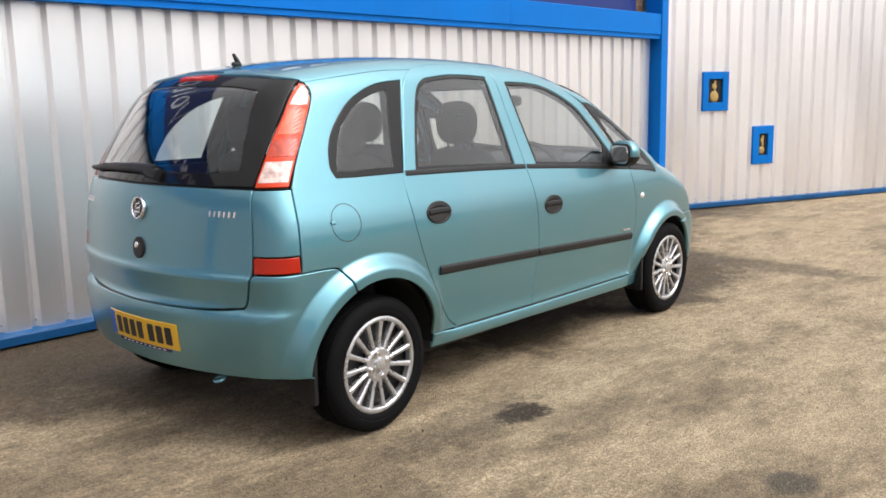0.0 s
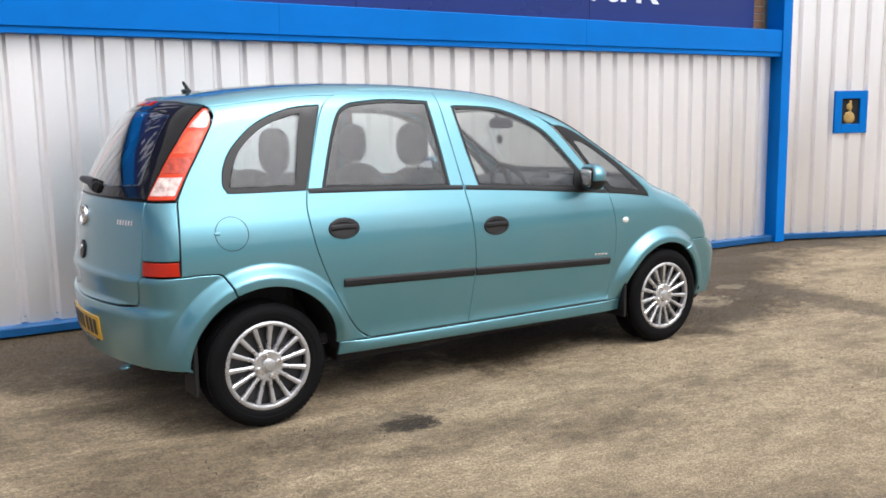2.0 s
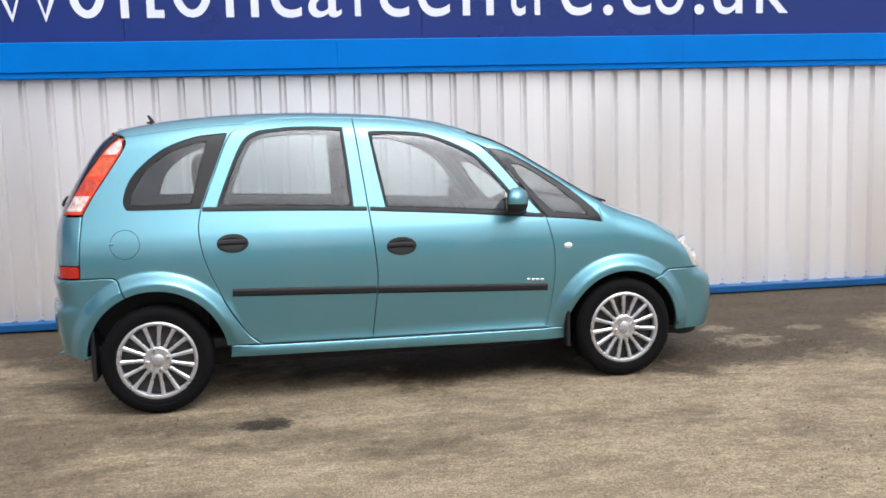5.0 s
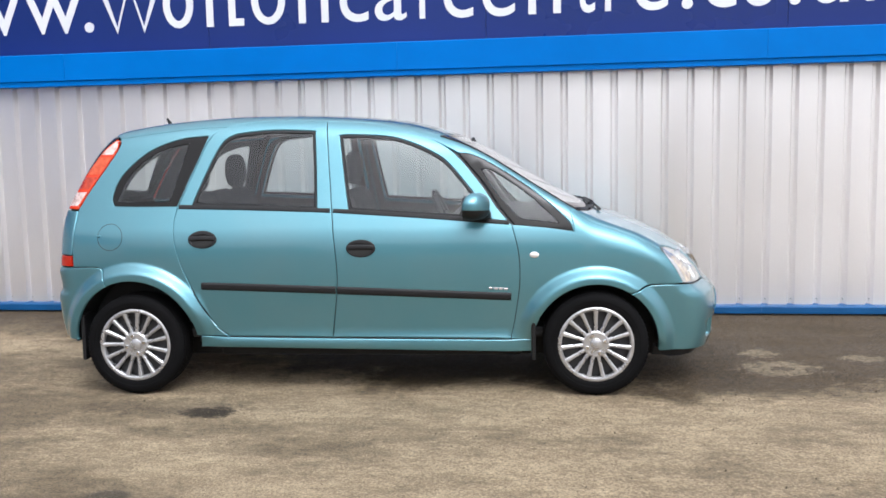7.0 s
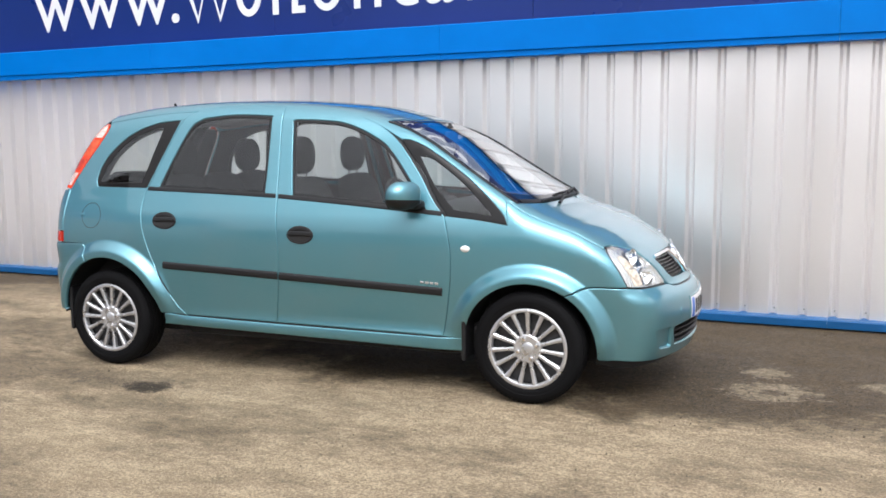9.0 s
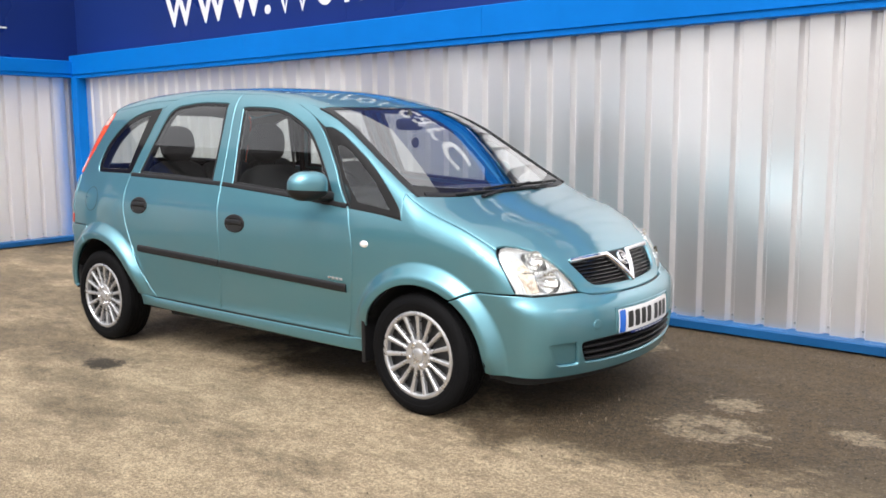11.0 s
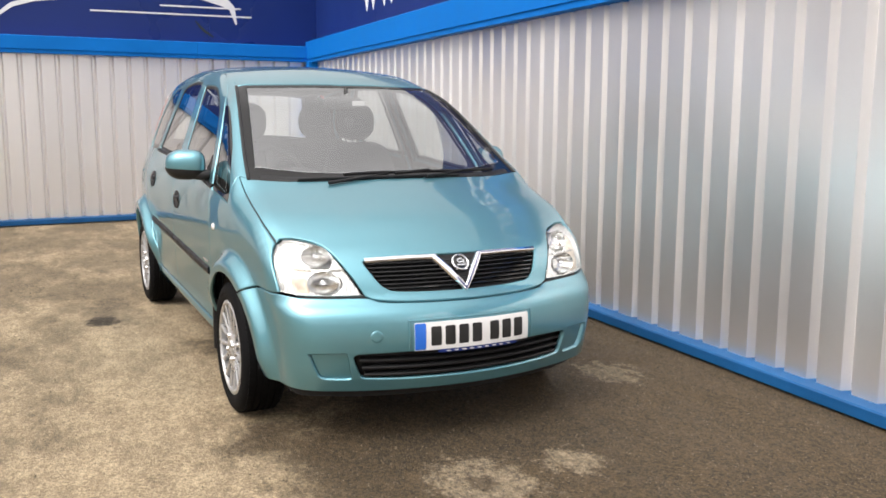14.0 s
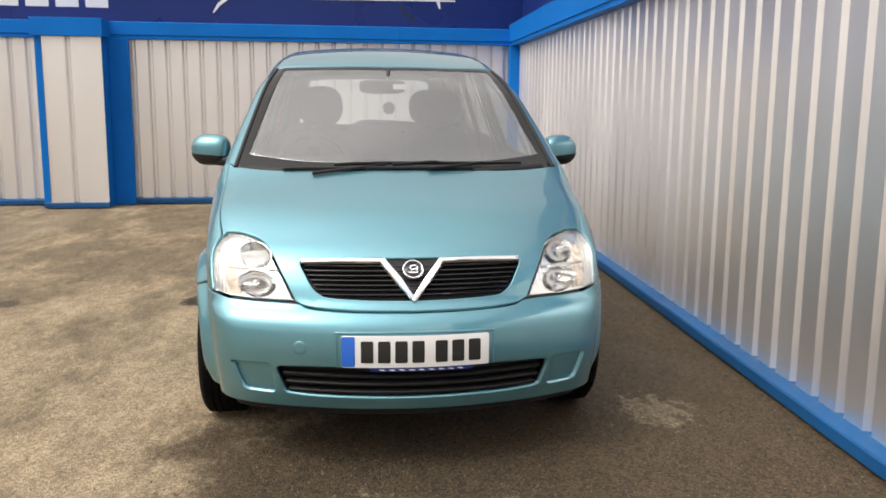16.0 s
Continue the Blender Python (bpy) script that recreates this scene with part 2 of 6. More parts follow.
def cladding(name, length, z0, z1, parent, m, start=0.0, pitch=0.2012):
    """Profiled steel sheet along x at y = 0 (outer face), with narrow tapered grooves 0.2 m apart."""
    depth, thick, flat = 0.043, 0.003, pitch - 0.0622
    xs, k = [], -1
    while k * pitch + start < length + pitch:
        o = k * pitch + start
        xs += [(o, 0.0), (o + flat, 0.0), (o + flat + 0.02, depth), (o + flat + 0.042, depth)]
        k += 1
    xs = [(min(max(x, 0.0), length), y) for x, y in xs if -pitch < x < length + pitch]
    line = []
    for p in xs:
        if not line or p[0] - line[-1][0] > 1e-4:
            line.append(p)
    bm = bmesh.new()
    for y_off, flip in ((0.0, 0), (thick, 1)):
        low = [bm.verts.new((x, y + y_off, z0)) for x, y in line]
        top = [bm.verts.new((x, y + y_off, z1)) for x, y in line]
        for i in range(len(line) - 1):
            f = (low[i], low[i + 1], top[i + 1], top[i])
            bm.faces.new(f[::-1] if flip else f)
    bmesh.ops.transform(bm, matrix=m, verts=bm.verts)
    me = bpy.data.meshes.new(name)
    bm.to_mesh(me)
    bm.free()
    me.materials.append(M_cladding)
    ob = new(name, me)
    ob.parent = parent
    return ob, [x for x, y in line if y > 0]

# ---- the yard ----
def ground():
    bm = bmesh.new()
    n = 64
    xs = [-600, -150, -50, -20] + list(np.linspace(-9, 12, n)) + [22, 50, 150, 600]
    ys = [-600, -150, -50, -20] + list(np.linspace(-9, 4, 48)) + [12, 40, 150, 600]
    vs = [[bm.verts.new((x, y, 0.006 * noise.noise((x * 0.5, y * 0.5, 3)) - (0.003 if -9 <= x <= 12 and -9 <= y <= 4 else 0.0))) for y in ys] for x in xs]
    for i in range(len(xs) - 1):
        for j in range(len(ys) - 1):
            bm.faces.new((vs[i][j], vs[i + 1][j], vs[i + 1][j + 1], vs[i][j + 1]))
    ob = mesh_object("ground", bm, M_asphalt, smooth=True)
    return tagged(ob, "worn stained tarmac yard surface with pale dusty patches", "ground", kind="structure")


ground()


def loose_stones():
    """Small stones washed up along the foot of the wall and strewn over the yard."""
    rng = np.random.default_rng(4)
    verts, faces = [], []
    for k in range(2600):
        if k < 1100:
            x, y = rng.uniform(-1.0, 6.7), 1.77 - abs(rng.normal(0, 0.16)) - 0.01
        elif k < 2000:
            x, y = rng.uniform(3.2, 6.5), rng.uniform(-0.8, 1.6)
        else:
            x, y = rng.uniform(-4.0, 5.5), rng.uniform(-3.2, -0.9)
        s = rng.uniform(0.0018, 0.0048) * (1.4 if rng.random() < 0.08 else 1.0)
        turn = rng.uniform(0, 6.28)
        n = len(verts)
        for ang, h, w in ((0, 0.2, 1.2), (1.3, 0.1, 0.8), (2.5, 0.3, 1.1), (3.9, 0.1, 0.9), (5.1, 0.2, 0.8)):
            verts.append((x + s * w * math.cos(ang + turn), y + s * w * math.sin(ang + turn) * 0.8, s * h - 0.006))
            verts.append((x + s * w * 0.6 * math.cos(ang + turn + 0.3), y + s * w * 0.6 * math.sin(ang + turn + 0.3) * 0.8, s * rng.uniform(0.8, 1.3) - 0.001))
        for i in range(5):
            j = (i + 1) % 5
            faces.append((n + 2 * i, n + 2 * j, n + 2 * j + 1, n + 2 * i + 1))
        faces.append(tuple(n + 2 * i + 1 for i in range(5)))
    me = bpy.data.meshes.new("loose_stones")
    me.from_pydata(verts, [], faces)
    me.materials.append(M_stone)
    tagged(new("loose_stones", me), "small brown and grey loose stones lying on the tarmac", "gravel", kind="stuff")


loose_stones()
WALL_Y = 1.815


def rail_profile():
    return [(-0.03, 0.012), (-0.03, 0.062), (-0.022, 0.07), (0.11, 0.076), (0.11, 0.012)]


def beam_profile(z=1.99, h=0.278):
    return [(-0.045, z), (-0.045, z + 0.042), (-0.058, z + 0.046), (-0.058, z + h - 0.012), (-0.052, z + h - 0.006), (0.131, z + h), (0.13, z)]


def along(m, profile, a, b, name, mat, parent, label=""):
    bm = bmesh.new()
    extrude_profile(bm, profile, a, b)
    bmesh.ops.transform(bm, matrix=m, verts=bm.verts)
    return mesh_object(name, bm, mat, parent, label)


def screws(m, xs, z, y, parent):
    bm = bmesh.new()
    for x in xs:
        r = bmesh.ops.create_cone(bm, cap_ends=True, segments=6, radius1=0.007, radius2=0.006, depth=0.008)
        bmesh.ops.transform(bm, matrix=m @ pose(x, y, z, 90), verts=r["verts"])
    return mesh_object("screw", bm, M_screw, parent)


def clad_wall(name, m, length, z1, label, beam=True, sign_top=0.0, start=0.0, sign_from=0.0, sign_to=None, beam_at=(1.99, 0.278)):
    """A clad wall that runs along its own x from 0 to length, its face towards -y."""
    e = new(name)
    tagged(e, label, "wall", kind="structure")
    set_back = 0.055 if beam else 0.0
    _, dips = cladding("cladding", length, 0.03, z1, e, m @ pose(0, set_back, 0), start)
    box("backing_wall", 0, length, 0.2, 0.3, 0, z1 if not sign_top else sign_top, M_mortar, e, bevel=0, m=m)
    cuts = [0] + [0.53 + i * 2.93 for i in range(int((length - 0.53) / 2.93) + 1)] + [length]
    for a, b in zip(cuts, cuts[1:]):
        if b - a > 0.05:
            along(m, rail_profile(), a, b - 0.002, "base_rail", M_rail, e)
            if beam:
                along(m, beam_profile(*beam_at), a, b - 0.002, "top_flashing", M_blue, e)
    screws(m, [x + 0.02 for x in dips[::2]], 0.115, 0.032 + set_back, e)
    if sign_top:
        end = length if sign_to is None else sign_to
        seams = [sign_from] + [x for x in (2.31 + 2.4 * i for i in range(8)) if sign_from + 0.3 < x < end - 0.3] + [end]
        for a, b in zip(seams, seams[1:]):
            box("sign_board", a, b - (0.0025 if b < end else 0.0), 0.132, 0.17, sum(beam_at) - 0.02, sign_top, M_navy, e, "dark navy sign board", m=m, bevel=0.002)
    return e


SIGN_TOP = 3.45
REAR = (-5.27, 1.80)
main = clad_wall("wall_north", pose(-5.27, WALL_Y, 0), 12.12, 2.02, "silver ribbed metal wall with blue trim and navy sign", True, SIGN_TOP, 0.133, -0.2, 11.76)
box("corner_post", -5.25, -5.10, WALL_Y - 0.065, WALL_Y + 0.1, 0, 2.0, M_blue, main)
box("end_post", 6.72, 6.86, WALL_Y - 0.07, WALL_Y + 0.15, 0, 3.6, M_blue, main)
# the wall beyond the end post turns towards the yard
M_east = pose(6.87, 1.84, 0, 0, 0, -21.8)
east = clad_wall("wall_east", M_east, 9.0, 4.2, "tall silver ribbed metal wall with blue base rail", False)
# the wall behind the car, with a boxed-in pillar
M_west = pose(-4.355, -8.96, 0, 0, 0, 94.86)
WEST = 10.8
west = clad_wall("wall_west", M_west, WEST, 2.02, "silver ribbed metal wall with blue trim and navy sign", True, SIGN_TOP, 0.09, 0.0, 10.965, (2.0, 0.205))


def boxed_pillar():
    a, b, d = WEST - 5.71, WEST - 4.98, 0.40
    e = new("boxed_pillar")
    tagged(e, "silver clad pillar box with blue sides and cap", "pillar", kind="structure")
    box("core", a, b, -d + 0.06, -0.004, 0, 2.0, M_blue, e, "flat blue side panels", m=M_west)
    mm = M_west @ pose(a, -d, 0)
    cladding("cladding", b - a, 0.03, 2.02, e, mm, -0.609, 1.0)
    box("sheet_lap", 0.215, 0.32, -0.0025, 0.0, 0.075, 1.998, M_cladding, e, bevel=0.001, m=mm)
    along(mm, rail_profile(), 0, b - a, "base_rail", M_rail, e)
    box("cap_flashing", a - 0.03, b + 0.03, -d - 0.06, -0.06, 1.995, 2.2, M_blue, e, m=M_west)
    box("edge_trim", b, b + 0.24, -0.05, -0.004, 0, 2.0, M_blue, e, m=M_west)
    box("corner_trim", 0.0, 0.075, -0.012, 0.0, 0.075, 1.998, M_blue, e, m=mm)
    box("edge_trim", a - 0.085, a, -0.03, -0.004, 0, 2.0, M_blue, e, m=M_west)


boxed_pillar()


# ---- lettering and devices on the signs ----
def text_mesh(bm, words, x0, x1, base, height, m):
    """Words in the built-in font, fitted between x0 and x1; height: that of an x."""
    cu = bpy.data.curves.new("letters", "FONT")
    cu.body, cu.extrude = words, 0.004
    ob = bpy.data.objects.new("letters", cu)
    scene.collection.objects.link(ob)
    me = ob.to_mesh()
    tmp = bmesh.new()
    tmp.from_mesh(me)
    bpy.data.objects.remove(ob)
    lo, hi = min(v.co.x for v in tmp.verts), max(v.co.x for v in tmp.verts)
    for v in tmp.verts:
        x = x0 + (v.co.x - lo) / (hi - lo) * (x1 - x0)
        v.co = m @ Vector((x, -v.co.z * 0.6, base + v.co.y * height / 0.53))
    keep = bpy.data.meshes.new("letters")
    tmp.to_mesh(keep)
    tmp.free()
    bm.from_mesh(keep)
    bpy.data.meshes.remove(keep)


def stroke(bm, points, widths, m, y=0.0, thick=0.004):
    """A flat ribbon in the wall's own x, z along points, with a width at each."""
    pts = [Vector((p[0], 0, p[1])) for p in points]
    rows = []
    for i, p in enumerate(pts):
        t = (pts[min(i + 1, len(pts) - 1)] - pts[max(i - 1, 0)]).normalized()
        s = Vector((-t.z, 0, t.x)) * (widths if isinstance(widths, float) else widths[i]) / 2
        rows.append([bm.verts.new(m @ (q + Vector((0, yy, 0)))) for q in (p + s, p - s) for yy in (y - thick, y)])
    for a, b in zip(rows, rows[1:]):
        for i, j in ((0, 2), (2, 3), (3, 1), (1, 0)):
            bm.faces.new((a[i], a[j], b[j], b[i]))
    bm.faces.new([rows[0][i] for i in (0, 2, 3, 1)])
    bm.faces.new([rows[-1][i] for i in (1, 3, 2, 0)])


def arc(cx, cz, rx, rz, a0, a1, n=20):
    return [(cx + rx * math.cos(radians(a0 + (a1 - a0) * i / n)), cz + rz * math.sin(radians(a0 + (a1 - a0) * i / n))) for i in range(n + 1)]


def sign_letters():
    bm = bmesh.new()
    m = pose(0, WALL_Y + 0.131, 0)
    B, H, W = 2.468, 0.40, 0.062
    for x in (-3.15, -2.57, -1.985):
        text_mesh(bm, "w", x - 0.27, x + 0.27, B, H, m)
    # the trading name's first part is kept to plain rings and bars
    for x0, x1, form in ((-1.54, -1.0, "zig"), (-0.965, -0.69, "ring"), (-0.575, -0.513, "tall"), (-0.375, -0.24, "mid"), (-0.17, 0.13, "ring"), (0.245, 0.505, "arch")):
        w, c = x1 - x0, (x0 + x1) / 2
        if form == "ring":
            stroke(bm, arc(c, B + H / 2, w / 2 - W / 2, H / 2 - W / 2, 0, 360, 28), W, m)
        elif form == "arch":
            stroke(bm, [(x0 + W / 2, B), (x0 + W / 2, B + H * 0.62)] + arc(c, B + H * 0.62, w / 2 - W / 2, H * 0.38 - W / 2, 180, 0, 14) + [(x1 - W / 2, B)], W, m)
        elif form == "zig":
            stroke(bm, [(x0, B + H), (x0 + w * 0.27, B), (c, B + H), (x1 - w * 0.27, B), (x1, B + H)], W * 0.9, m)
        else:
            top = 0.58 if form == "tall" else 0.5
            stroke(bm, [(x0 + W / 2, B), (x0 + W / 2, B + top)], W, m)
            if form == "mid":
                stroke(bm, [(x0, B + H - W / 2), (x1 + 0.03, B + H - W / 2)], W, m, 0.0005)
                stroke(bm, [(x0 + W / 2, B + W / 2), (x1, B + W / 2)], W, m, 0.0005)
    for letter, x0, x1 in (("c", 0.605, 0.85), ("a", 0.905, 1.175), ("r", 1.285, 1.46), ("c", 1.49, 1.735), ("e", 1.81, 2.085), ("n", 2.19, 2.455), ("t", 2.57, 2.73), ("r", 2.81, 2.985),
                           ("e", 3.04, 3.315), ("c", 3.59, 3.84), ("o", 3.88, 4.15), ("u", 4.42, 4.69), ("k", 4.82, 5.12)):
        text_mesh(bm, letter, x0, x1, B, H, m)
    for x in (-1.655, 3.46, 4.287):
        dot = bmesh.ops.create_cone(bm, cap_ends=True, segments=20, radius1=0.044, radius2=0.044, depth=0.006)
        bmesh.ops.transform(bm, matrix=m @ pose(x, -0.002, B + 0.036, 90), verts=dot["verts"])
    mesh_object("sign_lettering", bm, M_white, main, "white vinyl web address lettering")
    # the device on the other board: one sweep over two underlines, and a row of bars
    bm = bmesh.new()
    m = M_west @ pose(0, 0.131, 0)
    sweep = [(WEST - 3.75, 2.34), (WEST - 3.68, 2.44), (WEST - 3.54, 2.55), (WEST - 3.3, 2.63), (WEST - 2.95, 2.68), (WEST - 2.55, 2.86), (WEST - 2.1, 2.93), (WEST - 1.75, 2.88), (WEST - 1.35, 2.8),
             (WEST - 1.1, 2.74), (WEST - 0.98, 2.65), (WEST - 0.93, 2.45)]
    stroke(bm, sweep, [0.015, 0.04, 0.05, 0.055, 0.06, 0.07, 0.07, 0.1, 0.13, 0.14, 0.08, 0.02], m)
    stroke(bm, [(WEST - 1.88, 2.64), (WEST - 0.87, 2.648)], 0.018, m)
    stroke(bm, [(WEST - 2.69, 2.535), (WEST - 0.73, 2.55)], 0.018, m)
    mesh_object("sign_device", bm, M_white, west, "white sweeping outline with two underlines")
    bm = bmesh.new()
    stroke(bm, [(WEST - 1.45, 2.475), (WEST - 1.39, 2.40), (WEST - 1.345, 2.358), (WEST - 1.23, 2.28)], [0.012, 0.03, 0.034, 0.02], m, thick=0.002)
    mesh_object("scuff", bm, M_scuff, west, "dark greenish scuff")
    bm = bmesh.new()
    for k in range(9):
        x = WEST - 4.98 - k * 0.34
        add_box(bm, x - 0.26, x, -0.004, 0.0, 2.37, 2.7, 0, m)
    mesh_object("sign_bars", bm, M_white, west, "row of plain white bars")


sign_letters()


def gauge_box(x0, x1, z0, z1, hx0, hx1, hz0, hz1):
    """A blue framed opening let into the tall wall, with a valve inside."""
    e = new("meter_box")
    tagged(e, "blue framed meter opening in the ribbed wall", "meter box", group="meter boxes on the wall")
    f = 0.03
    box("frame_side", x0, hx0, -f, 0.03, z0, z1, M_blue, e, m=M_east)
    box("frame_side", hx1, x1, -f, 0.03, z0, z1, M_blue, e, m=M_east)
    box("frame_rail", hx0, hx1, -f, 0.03, z0, hz0, M_blue, e, m=M_east)
    box("frame_rail", hx0, hx1, -f, 0.03, hz1, z1, M_blue, e, m=M_east)
    box("recess", hx0 - 0.002, hx1 + 0.002, -0.004, 0.0, hz0 - 0.002, hz1 + 0.002, M_dark, e, "dark recess", m=M_east, bevel=0)
    bm = bmesh.new()
    c, r = (hx0 + hx1) / 2, (hx1 - hx0) * 0.32
    for dz, s in ((-0.07, 1.0), (0.05, 0.55)):
        g = bmesh.ops.create_uvsphere(bm, u_segments=14, v_segments=8, radius=r * s)
        bmesh.ops.transform(bm, matrix=M_east @ pose(c - 0.01, -0.008, (hz0 + hz1) / 2 + dz) @ Matrix.Diagonal((1, 0.25, 1, 1)), verts=g["verts"])
    add_box(bm, c - 0.015, c + 0.015, -0.014, -0.002, hz0 + 0.02, hz1 - 0.02, 0.003, M_east)
    mesh_object("valve", bm, M_rust, e, "yellowed brass valve and pipe", smooth=True)


gauge_box(0.605, 0.995, 1.165, 1.625, 0.69, 0.905, 1.265, 1.54)
gauge_box(1.408, 1.74, 0.498, 0.965, 1.507, 1.65, 0.605, 0.87)


def brick_pier():
    """A glimpse of old brickwork between the sign and the end post."""
    e = new("brick_pier")
    tagged(e, "old brown brick pier behind the end post", "brick pier", kind="structure")
    box("mortar_bed", 6.5, 6.72, 2.03, 2.2, 2.2, 3.4, M_mortar, e)
    bm = bmesh.new()
    add_box(bm, -0.105, 0.105, -0.02, 0.0, -0.032, 0.032, 0.004)
    first = mesh_object("brick", bm, M_brick, e)
    me = first.data
    first.location = (6.61, 2.03, 2.27)
    for r in range(1, 14):
        ob = new("brick", me)
        ob.parent, ob.location = e, (6.61 + (0.1 if r % 2 else 0) * 0.1, 2.03, 2.27 + r * 0.075)


brick_pier()


def far_house(x, y, w, h, roof):
    e = new("far_house")
    tagged(e, "far brick house with a dark pitched roof", "house", group="houses across the yard")
    box("wall", x - w / 2, x + w / 2, y - 4, y + 4, 0, h, M_farwall, e, bevel=0)
    bm = bmesh.new()
    extrude_profile(bm, [(y - 4.3, h), (y, h + roof), (y + 4.3, h)], x - w / 2 - 0.3, x + w / 2 + 0.3)
    mesh_object("roof", bm, M_roofs, e)


for hx, hw, hh, hr in ((-22, 9, 2.2, 1.8), (-10, 10, 2.0, 1.7), (3, 11, 2.3, 1.9), (16, 9, 2.0, 1.7), (29, 10, 2.2, 1.8)):
    far_house(hx, -30, hw, hh, hr)
far_house(-17.5, -13.5, 8, 7.2, 3.4)

# ---- the car: one body surface, cut into panels ----
def smooth_line(points, n=40):
    """Catmull-Rom through the points."""
    p = [np.array(q, float) for q in points]
    if len(p) < 3:
        return [tuple(p[0] + (p[1] - p[0]) * i / max(2, n // 4)) for i in range(max(2, n // 4) + 1)]
    ext = [2 * p[0] - p[1]] + p + [2 * p[-1] - p[-2]]
    out, per = [], max(3, n // (len(p) - 1))
    for i in range(1, len(ext) - 2):
        a, b, c, d = ext[i - 1 : i + 3]
        for k in range(per):
            t = k / per
            out.append(tuple(0.5 * (2 * b + (c - a) * t + (2 * a - 5 * b + 4 * c - d) * t**2 + (3 * b - a - 3 * c + d) * t**3)))
    return out + [tuple(p[-1])]


def curve_of(points):
    line = np.array(smooth_line(points, 400))
    return lambda v: np.interp(v, line[:, 0], line[:, 1])


TOP = curve_of([(-0.70, 1.45), (-0.33, 1.512), (-0.19, 1.536), (0.09, 1.577), (0.44, 1.602), (0.79, 1.605), (1.13, 1.592), (1.47, 1.560), (1.667, 1.518), (1.833, 1.462), (2.0, 1.385), (2.13, 1.308),
                (2.295, 1.206), (2.46, 1.108), (2.6, 1.036), (2.70, 0.996), (2.82, 0.953), (2.95, 0.902), (3.065, 0.848), (3.16, 0.79), (3.3, 0.67), (3.6, 0.38)])
FRONT = curve_of([(0.0, 3.30), (0.2, 3.345), (0.3, 3.372), (0.42, 3.385), (0.5, 3.38), (0.545, 3.366), (0.575, 3.335), (0.60, 3.308), (0.66, 3.287), (0.72, 3.258), (0.77, 3.215), (0.85, 3.12), (1.2, 2.75), (1.8, 2.1)])
BACK = curve_of([(0.0, -0.56), (0.25, -0.605), (0.4, -0.638), (0.53, -0.65), (0.575, -0.645), (0.6, -0.628), (0.66, -0.632), (0.715, -0.64), (0.75, -0.628), (0.95, -0.605), (1.06, -0.577), (1.2, -0.512), (1.35, -0.42),
                 (1.48, -0.325), (1.56, -0.26), (1.8, -0.05)])
SIDE = curve_of([(0.0, 0.745), (0.22, 0.760), (0.3, 0.770), (0.345, 0.775), (0.45, 0.785), (0.60, 0.798), (0.75, 0.801), (0.85, 0.796), (0.92, 0.784), (0.98, 0.764), (1.05, 0.738), (1.3, 0.648),
                 (1.5, 0.574), (1.8, 0.46)])
ARCHES = ((-0.016, 0.30, 0.36, 0.455), (2.604, 0.278, 0.345, 0.435))


def smax(a, b, k):
    h = np.maximum(k - np.abs(a - b), 0) / k
    return np.maximum(a, b) + h * h * k * 0.25


def ramp(v, a, b):
    t = np.clip((v - a) / (b - a), 0, 1)
    return t * t * (3 - 2 * t)


def body(p):
    """Below nought inside the body, above it outside. p: rows of x, y, z."""
    x, y, z = p[:, 0], np.abs(p[:, 1]), p[:, 2]
    side = SIDE(z) - 0.05 * np.maximum((x - 2.05) / 0.95, 0) ** 1.9 - 0.036 * np.maximum((0.2 - x) / 0.6, 0) ** 2
    side = side + 0.014 * np.exp(-(((z - 0.298) / 0.028) ** 2)) * ramp(x, 0.38, 0.52) * ramp(x, 2.24, 2.10)
    for ax, az, r0, r1 in ARCHES:
        r = np.hypot(x - ax, z - az)
        side = side + 0.052 * ramp(r, r1 + 0.012, r1 - 0.06) * np.where((x - ax) * (1 if ax < 1 else -1) > 0, ramp(z, 0.26, 0.52), ramp(z, 0.12, 0.34))
    f_side = (y - side) * 0.97
    f_top = (z - TOP(x) + 0.12 * y * y) * 0.88
    f_front = x - FRONT(z) + 0.365 * y * y
    f_back = BACK(z) + (0.27 + 0.035 * ramp(z, 1.0, 1.2)) * y * y - x
    f = smax(f_side, f_top, 0.10 - 0.055 * ramp(x, 1.7, 1.95) * ramp(x, 2.6, 2.45))
    return smax(smax(f, f_front, 0.10), f_back, 0.09)


def march(origin, way, lo, hi):
    a, b = np.full(len(origin), lo, float), np.full(len(origin), hi, float)
    for _ in range(34):
        mid = (a + b) / 2
        inside = body(origin + way * mid[:, None]) < 0
        a, b = np.where(inside, mid, a), np.where(inside, b, mid)
    return origin + way * a[:, None]


def outward(p):
    e = 0.002
    g = np.stack([body(p + d) - body(p - d) for d in np.eye(3) * e], -1)
    return g / np.maximum(np.linalg.norm(g, axis=1, keepdims=True), 1e-9)


